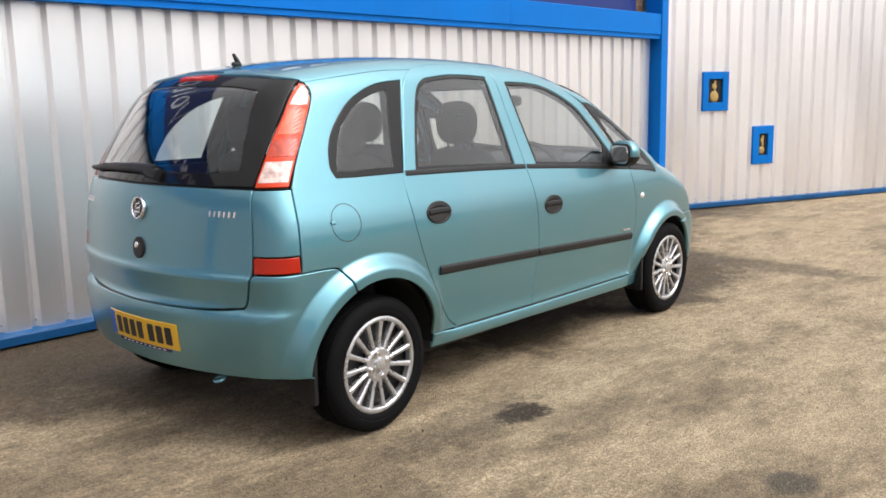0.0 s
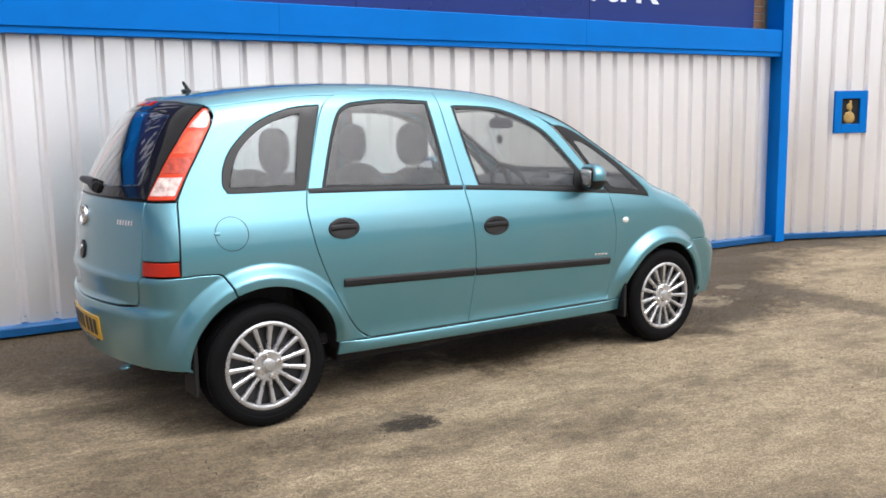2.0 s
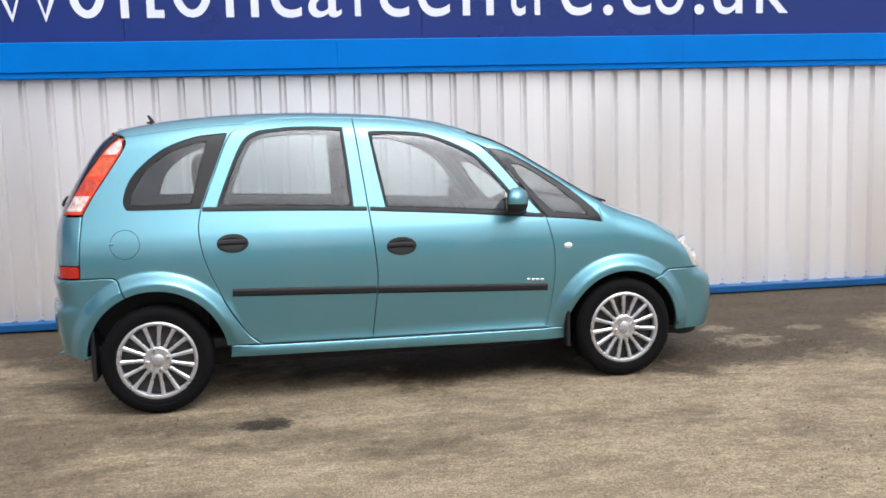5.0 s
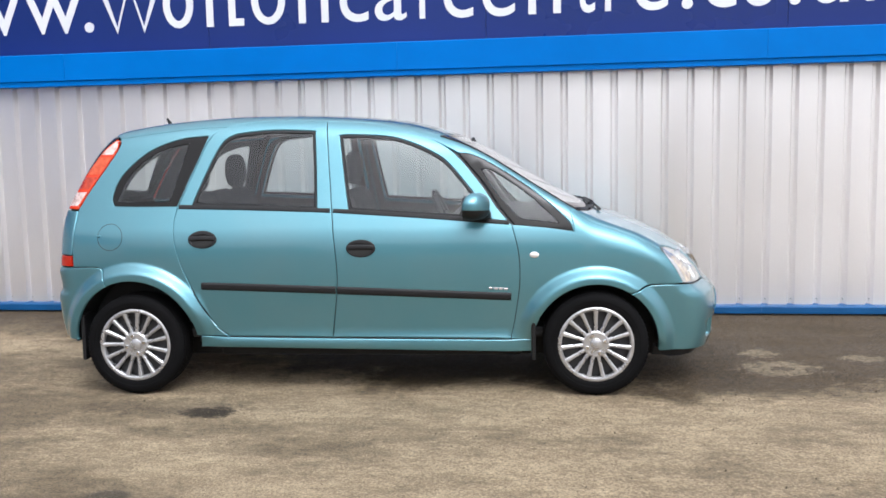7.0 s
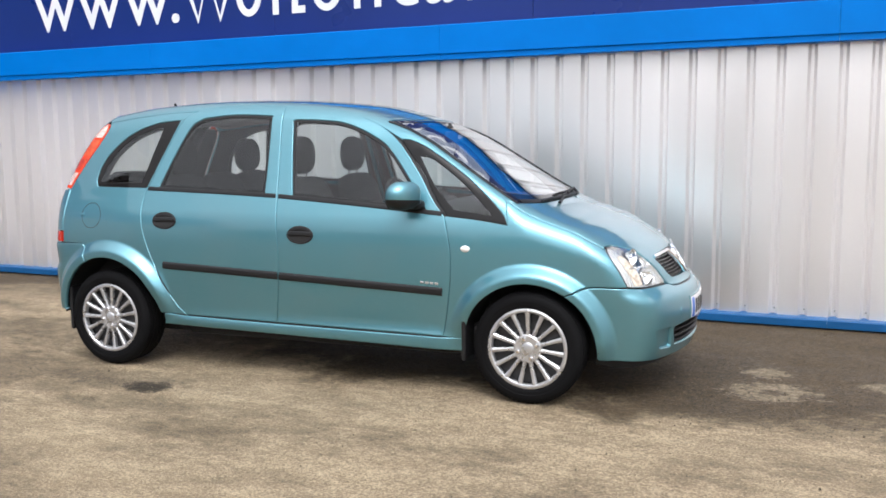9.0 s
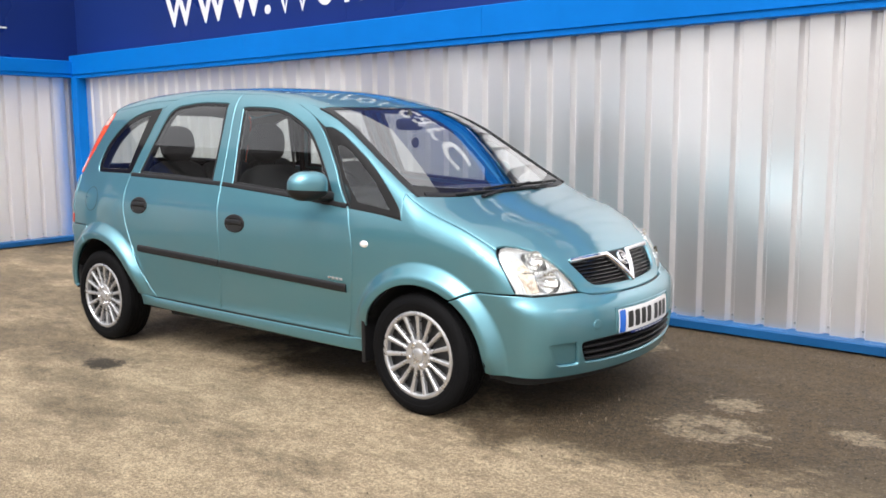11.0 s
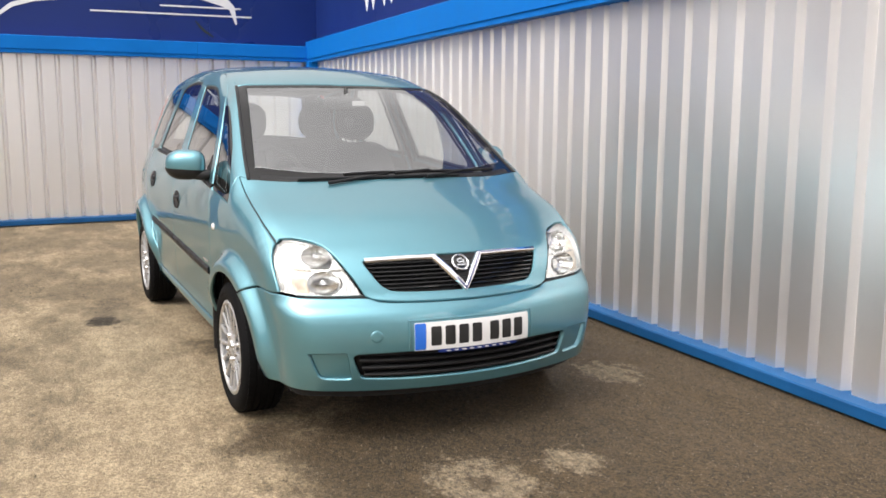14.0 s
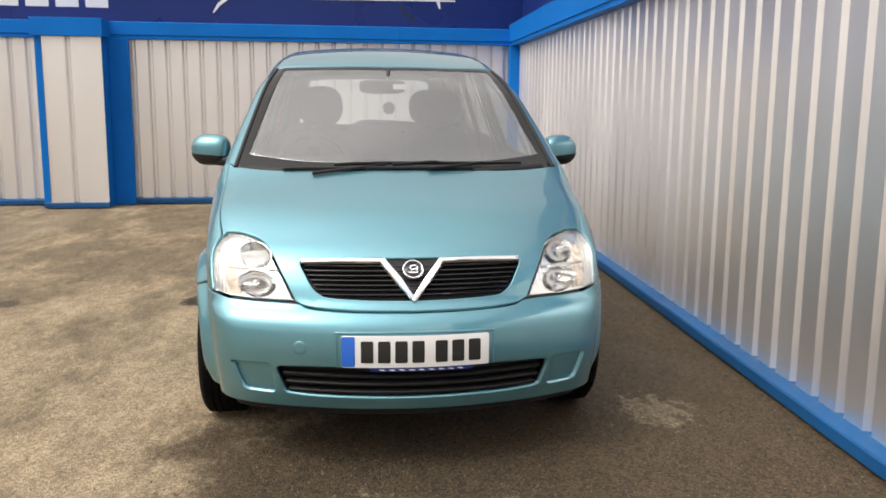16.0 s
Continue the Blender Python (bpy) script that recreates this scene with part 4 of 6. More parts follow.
pillar_rim = outline(("side", [(1.62, 1.466), (1.74, 1.412), (1.85, 1.355)]), ("side", GLASS_TRI[2][1][::-1]), ("top", [(2.47, -0.716), (2.518, -0.684)]), ("top", SCREEN_SIDE[::-1]),
                     ("top", [(1.745, -0.545), (1.66, -0.535)]))
pillars = panel("windscreen_pillar", "long", pillar_rim, M_paint, CAR, "turquoise windscreen pillar", True, gap=0.0006, grid=0.026)
for ob, sgn in zip(pillars, (1, -1)):
    inner_tri = outline(("side", [(1.975, 1.262), (2.07, 1.12), (2.195, 0.985)]), ("side", [(2.195, 0.985), (2.41, 0.957)]), ("side", [(2.41, 0.957), (2.25, 1.105), (2.06, 1.238), (1.975, 1.262)]))
    for nm, rim, holes, mat, lab, sk in (("glass_border", g_tri, [inner_tri], M_frit, "black printed glass border", 0.002), ("window_pane", inner_tri, [], M_glass, "small fixed side glass", 0.0025)):
        v, n, f = panel_data("long", rim, holes, grid=0.04, gap=0.0008 if holes else 0.0, sink=sk, depth=0.006)
        if sgn < 0:
            v, n = mirrored(v), mirrored(n)
        g = finish(nm, v, n, f, mat, ob, lab)
        g.visible_shadow = mat is not M_glass
ROOF_BACK = [(-0.515, 1.488), (-0.3, 1.508), (0.0, 1.516)]
half_a = outline(("side", [(1.62, 1.466), (1.358, 1.531), (1.085, 1.548)]), ("side", BACK_TOP[:4]), ("side", [(0.485, 1.527), (0.25, 1.517), (-0.15, 1.472)]), ("back", ROOF_BACK))
half_b = outline(("top", [(1.825, 0.0), (1.80, -0.3), (1.745, -0.545)]), ("top", [(1.745, -0.545), (1.66, -0.535)]), ("side", [(1.65, 1.453), (1.62, 1.466)]))
roof_rim = np.concatenate([half_a, mirrored(half_a)[::-1][1:], mirrored(half_b)[::-1], half_b[1:]])
keep = [roof_rim[0]]
for q in roof_rim[1:]:
    if np.linalg.norm(q - keep[-1]) > 0.006:
        keep.append(q)
roof = panel("roof", "long", np.array(keep), M_paint, CAR, "turquoise roof", gap=0.0006, grid=0.04)[0]
sill_rim = outline(("side", [(0.365, 0.333), (0.53, 0.329), (1.13, 0.3208), (2.138, 0.311), (2.262, 0.309)]), ("side", [(2.262, 0.309), (2.268, 0.235)]), ("side", [(2.268, 0.235), (0.358, 0.268)]), ("side", [(0.358, 0.268), (0.365, 0.33)]))
panel("sill", "long", sill_rim, M_paint, CAR, "turquoise sill", True, gap=0.0008, grid=0.03)

# windscreen and bonnet
SCREEN_FOOT = [(2.518, -0.684), (2.575, -0.55), (2.615, -0.40), (2.642, -0.2), (2.651, 0.0)]


def whole(half):
    """A closed line from its half at y <= 0, which starts and ends on the middle line."""
    p = np.concatenate([half, mirrored(half)[::-1][1:-1]])
    keep = [p[0]]
    for q in p[1:]:
        if np.linalg.norm(q - keep[-1]) > 0.005:
            keep.append(q)
    return np.array(keep)


screen_rim = whole(outline(("top", [(1.828, 0.0), (1.803, -0.3), (1.748, -0.543)]), ("top", SCREEN_SIDE), ("top", SCREEN_FOOT)))
screen_in = whole(outline(("top", [(1.865, 0.0), (1.84, -0.3), (1.80, -0.505)]), ("top", [(1.80, -0.505), (2.1, -0.565), (2.44, -0.632)]), ("top", [(2.44, -0.632), (2.53, -0.42), (2.575, -0.2), (2.585, 0.0)])))
windscreen = panel("windscreen", "bonnet", screen_rim, M_frit, CAR, "black windscreen border", holes=[screen_in], gap=0.001, grid=0.05, sink=0.002)[0]
g = panel("window_pane", "bonnet", screen_in, M_screen, windscreen, "clear windscreen glass", gap=0.0, grid=0.045, sink=0.0025, depth=0.004)[0]
g.visible_shadow = False
hood_half = outline(("top", SCREEN_FOOT[::-1]), ("top", [(2.518, -0.684), (2.47, -0.715)]), ("top", HOOD_SIDE[::-1]), ("front", [(-0.675, 0.812), (-0.615, 0.812), (-0.526, 0.782), (-0.461, 0.685), (-0.417, 0.602)]),
                    ("front", [(-0.417, 0.602), (-0.37, 0.588), (-0.224, 0.580), (0.0, 0.577)]))
grille_half = outline(("front", [(0.0, 0.742), (-0.2, 0.742), (-0.37, 0.738)]), ("front", [(-0.37, 0.738), (-0.397, 0.730), (-0.395, 0.715)]), ("front", [(-0.395, 0.715), (-0.355, 0.65), (-0.325, 0.625)]),
                      ("front", [(-0.325, 0.625), (-0.29, 0.617), (-0.15, 0.611), (0.0, 0.609)]), step=0.012)
grille_rim = whole(grille_half)
panel("bonnet", "bonnet", whole(hood_half), M_paint, CAR, "turquoise bonnet", holes=[grille_rim], gap=0.0016, grid=0.025)

# grille: dark back, slats, chrome bar with a vee, round badge
grille = panel("grille", "nose", grille_rim, M_trim, CAR, "black slatted grille with chrome surround", gap=0.0, grid=0.04, sink=0.028, depth=0.01)[0]


def strip(name, kind, line, width, mat, parent, label="", lift=0.0, thick=0.012, both=False, view="front", round_by=0.3):
    """A raised moulding that follows a line on the body, rounded across."""
    line = smooth_line(line, 40)
    mid = onto(view, line)
    n = outward(mid)
    t = np.gradient(mid, axis=0)
    t /= np.linalg.norm(t, axis=1, keepdims=True)
    s = np.cross(n, t)
    w = np.array([width] * len(mid) if isinstance(width, float) else np.interp(np.linspace(0, 1, len(mid)), np.linspace(0, 1, len(width)), width))[:, None]
    cross = [(-0.5, -thick), (-0.5, 0.0), (-0.5 + round_by * 0.5, thick * 0.55), (-0.5 + round_by, thick * 0.7), (0.5 - round_by, thick * 0.7), (0.5 - round_by * 0.5, thick * 0.55), (0.5, 0.0), (0.5, -thick)]
    rows = [mid + s * w * a + n * (b + lift) for a, b in cross]
    made = []
    for sgn in (1, -1) if both else (1,):
        bm = bmesh.new()
        vs = [[bm.verts.new((p[0], p[1] * sgn, p[2])) for p in r] for r in rows]
        for a, b in zip(vs, vs[1:]):
            for i in range(len(mid) - 1):
                bm.faces.new((a[i], a[i + 1], b[i + 1], b[i]))
        bm.faces.new([r[0] for r in vs])
        bm.faces.new([r[-1] for r in vs][::-1])
        ob = mesh_object(name, bm, mat, parent, label)
        made.append(ob)
    return made


for k in range(7):
    z = 0.722 - k * 0.0155
    reach = 0.385 - max(0, k - 1) * 0.0115
    strip("slat", "nose", [(-reach, z), (-reach / 2, z), (0, z), (reach / 2, z), (reach, z)], 0.0065, M_gloss_black, grille, lift=-0.014, thick=0.012)
strip("chrome_bar", "nose", [(-0.392, 0.730), (-0.25, 0.7335), (-0.095, 0.733)], 0.021, M_chrome, grille, "chrome grille bar", lift=0.003, both=True)
strip("chrome_vee", "nose", [(-0.105, 0.733), (-0.05, 0.672), (0.004, 0.606)], [0.026, 0.03, 0.02], M_chrome, grille, "chrome vee", lift=0.004, both=True)
bm = bmesh.new()
vee = onto("front", [(-0.095, 0.735), (0.095, 0.735), (0.0, 0.632)])
bm.faces.new([bm.verts.new(tuple(p + np.array([-0.006, 0, 0]))) for p in vee])
bm.faces.new([bm.verts.new(tuple(p + np.array([-0.012, 0, 0]))) for p in vee][::-1])
mesh_object("vee_infill", bm, M_trim, grille)


def disc(name, centre, n, r, mat, parent, label="", thick=0.008, ring=0.0, segments=32, dome=0.3):
    """A round badge: a domed disc, or a ring when ring is its width."""
    q = Vector(n).to_track_quat("Z", "X").to_matrix().to_4x4()
    m = Matrix.Translation(centre) @ q
    bm = bmesh.new()
    prof = [(r, -thick), (r, 0.0), (r * 0.93, thick * 0.35), (r * 0.5, thick * (0.35 + dome * 0.7)), (0.0005, thick * (0.35 + dome))]
    if ring:
        prof = [(r, -thick), (r, 0.2 * thick), (r - ring * 0.25, thick * 0.6), (r - ring * 0.75, thick * 0.6), (r - ring, 0.2 * thick), (r - ring, -thick)]
    rings = [[bm.verts.new(m @ Vector((rr * math.cos(2 * math.pi * i / segments), rr * math.sin(2 * math.pi * i / segments), zz))) for i in range(segments)] for rr, zz in prof]
    for a, b in zip(rings, rings[1:]):
        for i in range(segments):
            j = (i + 1) % segments
            bm.faces.new((a[i], a[j], b[j], b[i]))
    return mesh_object(name, bm, mat, parent, label, smooth=True)


def badge(view, at, r, parent):
    p = onto(view, [at])
    n = outward(p)[0]
    c = p[0] + n * 0.01
    b = disc("badge", c - n * 0.006, n, r * 0.9, M_gloss_black, parent, "round chrome emblem", thick=0.007)
    disc("badge_ring", c, n, r, M_chrome, b, thick=0.009, ring=r * 0.18)
    s = Vector(n).cross(Vector((0, 0, 1))).normalized()
    u = Vector(s).cross(Vector(n)).normalized()
    bm = bmesh.new()
    for a, e, w in (((-0.45, -0.35), (0.45, -0.35), 0.13), ((-0.3, 0.42), (0.3, 0.3), 0.13), ((-0.4, 0.05), (0.25, -0.05), 0.14), ((-0.42, 0.3), (-0.35, -0.2), 0.12), ((0.35, 0.2), (0.1, -0.15), 0.12)):
        p0, p1 = (Vector(c) + s * q[0] * r + u * q[1] * r for q in (a, e))
        d = (p1 - p0).normalized()
        t = Vector(n).cross(d) * w * r / 2
        add = [bm.verts.new(v + Vector(n) * h) for h in (0.0005, 0.004) for v in (p0 + t, p1 + t, p1 - t, p0 - t)]
        for f in ((4, 5, 6, 7), (0, 1, 5, 4), (1, 2, 6, 5), (2, 3, 7, 6), (3, 0, 4, 7)):
            bm.faces.new([add[i] for i in f])
    mesh_object("badge_device", bm, M_chrome, b)


badge("front", (0.0, 0.703), 0.038, grille)

# headlamps
lamp_rim = outline(("side", LAMP_OUT), ("top", [(2.978, -0.688), (2.985, -0.675)]), ("front", [(-0.665, 0.811), (-0.615, 0.811), (-0.528, 0.781), (-0.464, 0.685), (-0.42, 0.603)]), ("front", [(-0.42, 0.603), (-0.55, 0.602), (-0.66, 0.605)]))


def lamp_bowl(name, centre, r, squash, sgn, parent, label, flutes_in):
    """A round reflector bowl with a bulb cap, cut below by a ledge; facets or flutes round its inside."""
    m = Matrix.Translation(centre) @ Vector((1, 0.22 * -sgn, 0.06)).to_track_quat("Z", "Y").to_matrix().to_4x4()
    bm = bmesh.new()
    n, rings = 48, []
    for q, z in ((1.0, 0.014), (0.96, 0.010), (0.86, -0.002), (0.66, -0.016), (0.42, -0.026), (0.2, -0.031)):
        row = []
        for i in range(n):
            a = 2 * math.pi * i / n
            wave = 0.0022 * math.cos(a * flutes_in) * (1 - abs(2 * q - 1.1))
            row.append(bm.verts.new(m @ Vector((r * q * math.cos(a), r * q * math.sin(a) * squash, z + wave))))
        rings.append(row)
    for a, b in zip(rings, rings[1:]):
        for i in range(n):
            k = (i + 1) % n
            bm.faces.new((a[i], a[k], b[k], b[i]))
    bm.faces.new(rings[-1])
    bowl = mesh_object(name, bm, M_bowl, parent, label, smooth=True)
    disc("bulb_shield", centre, (1, 0.22 * -sgn, 0.06), r * 0.2, M_chrome, bowl, "bright bulb cap", thick=0.012, dome=0.9, segments=20)
    return bowl


def headlamps():
    v, n, f = panel_data("nose", lamp_rim, grid=0.03, gap=0.003, sink=0.0, depth=0.006)
    bowls = (((-0.565, 0.748), 0.054, 0.78, 10, "upper reflector bowl"), ((-0.557, 0.654), 0.064, 0.68, 22, "fluted lower reflector bowl"))
    holes = [outline(("front", ellipse(y, z, r, r * squash)), step=0.012) for (y, z), r, squash, _, _ in bowls]
    vb, nb, fb = panel_data("nose", shrunk(lamp_rim, "nose", 0.002), holes=holes, grid=0.03, gap=0.002, sink=0.016, depth=0.012)
    vk, nk, fk = panel_data("nose", shrunk(lamp_rim, "nose", 0.002), grid=0.04, gap=0.003, sink=0.06, depth=-0.054)
    for sgn in (1, -1):
        flipper = (lambda q: q) if sgn > 0 else mirrored
        lamp = finish("headlamp", flipper(vk), flipper(nk), fk, M_lampback, CAR, "clear headlamp with bright reflectors")
        finish("bezel", flipper(vb), flipper(nb), fb, M_lampback, lamp, "bright inner bezel")
        lens = finish("lens", flipper(v), flipper(n), f, M_clear, lamp, "clear plastic lens")
        lens.visible_shadow = False
        for (y, z), r, squash, count, lab in bowls:
            c = onto("front", [(y, z)])[0] - np.array([0.026, 0, 0])
            lamp_bowl("reflector_bowl", tuple(flipper(c[None])[0]), r, squash, sgn, lamp, lab, count)
        ledge = onto("front", [(-0.66, 0.7), (-0.6, 0.698), (-0.53, 0.697), (-0.475, 0.699)])
        bm = bmesh.new()
        rows = [[bm.verts.new(tuple(flipper((p + np.array([dx, 0, dz]))[None])[0])) for p in ledge] for dx, dz in ((-0.03, -0.004), (-0.012, -0.005), (-0.011, 0.003), (-0.03, 0.004))]
        for a, b in zip(rows, rows[1:]):
            for i in range(len(a) - 1):
                bm.faces.new((a[i], a[i + 1], b[i + 1], b[i]))
        mesh_object("divider", bm, M_lampback, lamp)
        amber = outline(("front", [(-0.668, 0.765), (-0.632, 0.772)]), ("front", [(-0.632, 0.772), (-0.622, 0.70), (-0.617, 0.618)]), ("front", [(-0.617, 0.618), (-0.672, 0.618)]), ("front", [(-0.672, 0.618), (-0.68, 0.7), (-0.668, 0.765)]), step=0.012)
        va, na, fa = panel_data("nose", amber, grid=0.016, gap=0.0, sink=0.012, depth=0.004)
        finish("indicator", flipper(va), flipper(na), fa, M_amber, lamp, "pale amber fluted indicator")


headlamps()

# front bumper
low_half = outline(("front", [(0.0, 0.388), (-0.3, 0.388), (-0.468, 0.384)]), ("front", [(-0.468, 0.384), (-0.482, 0.375), (-0.478, 0.35), (-0.458, 0.30)]), ("front", [(-0.458, 0.30), (-0.44, 0.288), (-0.3, 0.280), (0.0, 0.277)]), step=0.012)
fog = outline(("front", [(-0.645, 0.388), (-0.515, 0.390)]), ("front", [(-0.515, 0.390), (-0.507, 0.375), (-0.492, 0.295)]), ("front", [(-0.492, 0.295), (-0.50, 0.285), (-0.585, 0.288)]), ("front", [(-0.585, 0.288), (-0.61, 0.305), (-0.645, 0.388)]), step=0.012)
bumper_half = outline(("front", [(0.0, 0.573), (-0.224, 0.576), (-0.36, 0.583), (-0.41, 0.596), (-0.55, 0.598), (-0.65, 0.6)]), ("side", [(3.09, 0.608), (2.903, 0.606), (2.827, 0.578), (2.792, 0.564)]), ("side", on_arch(1, 57, -5)),
                      ("side", [(2.958, 0.240), (3.05, 0.236)]), ("front", [(-0.62, 0.234), (-0.45, 0.230), (0.0, 0.228)]))
bumper = panel("front_bumper", "nose", whole(bumper_half), M_paint, CAR, "turquoise front bumper", holes=[whole(low_half), fog, mirrored(fog)], gap=0.0016, lip=0.004, depth=0.024, grid=0.022, rings=np.concatenate([arch_rings(1), mirrored(arch_rings(1))]))[0]
panel("fog_blank", "nose", fog, M_paint, bumper, "blank turquoise fog lamp panel", True, gap=0.0, grid=0.03, sink=0.018, depth=0.01)
low_grille = panel("lower_grille", "nose", whole(low_half), M_trim, bumper, "black lower grille with bars", gap=0.0, grid=0.04, sink=0.045, depth=0.01)[0]
for z, lift in ((0.356, -0.016), (0.326, -0.014), (0.297, -0.012)):
    reach = 0.462 - (0.352 - z) * 0.35
    strip("bar", "nose", [(-reach, z), (-reach / 2, z - 0.003), (0, z - 0.004), (reach / 2, z - 0.003), (reach, z)], 0.014, M_trim, bumper, lift=lift - 0.008, thick=0.02)
lip_half = outline(("front", [(0.0, 0.226), (-0.45, 0.227), (-0.60, 0.23)]), ("side", [(3.06, 0.232), (2.94, 0.236)]), ("side", [(2.94, 0.236), (2.93, 0.185)]), ("side", [(2.93, 0.185), (3.05, 0.185)]), ("front", [(-0.58, 0.185), (-0.4, 0.18), (0.0, 0.178)]))
panel("bumper_lip", "nose", whole(lip_half), M_dark, CAR, "black plastic lip under the bumper", gap=0.0, grid=0.03, sink=0.05, depth=0.03)
disc("towing_cover", onto("front", [(-0.40, 0.455)])[0], outward(onto("front", [(-0.40, 0.455)]))[0], 0.024, M_paint, bumper, "round towing eye cover", thick=0.0025, dome=0.0)


def plate_piece(view, y0, y1, z0, z1, lift):
    c = 0.004
    rim = outline((view, [(y0, z0 + c), (y0, (z0 + z1) / 2), (y0, z1 - c)]), (view, [(y0 + c, z1), (y1 - c, z1)]), (view, [(y1, z1 - c), (y1, z0 + c)]), (view, [(y1 - c, z0), (y0 + c, z0)]), step=0.012)
    return panel_data("nose" if view == "front" else "tail", rim, grid=0.03, gap=0.0, lip=0.001, sink=-lift, depth=lift + 0.002 if lift < 0.0055 else 0.001)


def number_plate(view, half_w, z0, z1, mat, name, sgn, label):
    """A plate that follows the bumper, with a blue band and plain bars."""
    e = finish(name, *plate_piece(view, -half_w, half_w, z0, z1, 0.005), mat, CAR, label)
    y = sorted((-half_w * sgn, (-half_w + 0.045) * sgn))
    finish("blue_band", *plate_piece(view, y[0], y[1], z0 + 0.003, z1 - 0.003, 0.006), M_plate_blue, e, "blue band")
    for k in range(7):
        a = (-half_w + 0.065 + k * 0.0585 + (0.022 if k > 3 else 0)) * sgn
        y = sorted((a, a + 0.043 * sgn))
        finish("bar", *plate_piece(view, y[0], y[1], (z0 + z1) / 2 - 0.038, (z0 + z1) / 2 + 0.038, 0.006), M_ink, e)


number_plate("front", 0.256, 0.392, 0.502, M_plate_white, "number_plate", 1, "white number plate with plain bars")
for line in ([(-0.275, 0.396), (-0.276, 0.45), (-0.275, 0.508)], [(-0.278, 0.511), (0.0, 0.513), (0.278, 0.511)], [(0.275, 0.508), (0.276, 0.45), (0.275, 0.396)]):
    strip("plate_surround", "nose", line, 0.009, M_paint, bumper, thick=0.006)
strip_under = finish("dealer_strip", *plate_piece("front", -0.16, 0.2, 0.378, 0.3905, 0.005), M_navy, CAR, "thin navy strip below the number plate")
for k in range(9):
    finish("bar", *plate_piece("front", -0.13 + k * 0.034, -0.106 + k * 0.034, 0.3815, 0.3865, 0.006), M_plate_white, strip_under)

# the back: tailgate, window, bumper, lamps
gate_half = outline(("back", [(0.0, 1.064), (-0.3, 1.063), (-0.602, 1.06)]), ("back", [(-0.602, 1.06), (-0.626, 0.90), (-0.629, 0.742)]), ("back", [(-0.629, 0.742), (-0.60, 0.63), (-0.582, 0.602)]), ("back", [(-0.582, 0.602), (-0.4, 0.588), (0.0, 0.58)]))
tailgate = panel("tailgate", "tail", whole(gate_half), M_paint, CAR, "turquoise tailgate", gap=0.0018, grid=0.022)[0]
pane_half = outline(("back", [(0.0, 1.509), (-0.25, 1.504), (-0.537, 1.483)]), ("back", [(-0.537, 1.483), (-0.561, 1.42), (-0.582, 1.33), (-0.595, 1.2), (-0.602, 1.07)]), ("back", [(-0.60, 1.07), (-0.3, 1.069), (0.0, 1.068)]))
pane_in = outline(("back", [(0.0, 1.465), (-0.25, 1.46), (-0.43, 1.44)]), ("back", [(-0.43, 1.44), (-0.47, 1.30), (-0.515, 1.13)]), ("back", [(-0.515, 1.13), (-0.3, 1.12), (0.0, 1.118)]))
rear_screen = panel("rear_screen", "tail", whole(pane_half), M_frit, tailgate, "black printed rear glass border", holes=[whole(pane_in)], gap=0.002, grid=0.04, sink=0.002)[0]
g = panel("window_pane", "tail", whole(pane_in), M_glass, rear_screen, "tinted rear glass", gap=0.0, grid=0.04, sink=0.0025, depth=0.004)[0]
g.visible_shadow = False
back_half = outline(("back", [(0.0, 0.575), (-0.4, 0.583), (-0.588, 0.598)]), ("back", [(-0.588, 0.598), (-0.606, 0.63), (-0.634, 0.735)]), ("back", [(-0.634, 0.735), (-0.68, 0.735)]), ("side", [(-0.43, 0.733), (-0.36, 0.733), (-0.265, 0.734), (-0.204, 0.72), (-0.162, 0.628)]),
                    ("side", on_arch(0, 114, 177)), ("side", [(-0.36, 0.315), (-0.42, 0.318)]), ("back", [(-0.66, 0.318), (-0.4, 0.312), (0.0, 0.31)]))
panel("rear_bumper", "tail", whole(back_half), M_paint, CAR, "turquoise rear bumper", gap=0.0016, lip=0.004, depth=0.024, grid=0.02, rings=np.concatenate([arch_rings(0), mirrored(arch_rings(0))]))
corner_rim = outline(("back", [(-0.605, 1.058), (-0.64, 1.058)]), ("side", [(-0.44, 1.058), (-0.366, 1.058)]), ("side", [(-0.366, 1.058), (-0.38, 0.90), (-0.386, 0.806)]), ("side", [(-0.386, 0.806), (-0.43, 0.806)]), ("back", [(-0.68, 0.806), (-0.63, 0.806)]),
                     ("back", [(-0.63, 0.806), (-0.628, 0.90), (-0.605, 1.058)]))
panel("corner_panel", "tail", corner_rim, M_paint, CAR, "turquoise corner panel under the tail lamp", True, gap=0.0018, grid=0.025)
reflect_rim = outline(("back", [(-0.632, 0.803), (-0.69, 0.803)]), ("side", [(-0.43, 0.803), (-0.389, 0.803)]), ("side", [(-0.389, 0.803), (-0.387, 0.739)]), ("side", [(-0.387, 0.739), (-0.43, 0.739)]), ("back", [(-0.69, 0.739), (-0.636, 0.739)]), ("back", [(-0.636, 0.739), (-0.632, 0.803)]), step=0.012)
panel("reflector", "tail", reflect_rim, M_red, CAR, "red reflector lamp", True, gap=0.0025, grid=0.02)
IN_Y = lambda z: float(np.interp(z, [1.068, 1.2, 1.33, 1.42, 1.483], [-0.609, -0.602, -0.589, -0.568, -0.545]))
OUT_X = lambda z: float(np.interp(z, [1.066, 1.17, 1.30, 1.42, 1.472], [-0.373, -0.31, -0.222, -0.149, -0.156]))


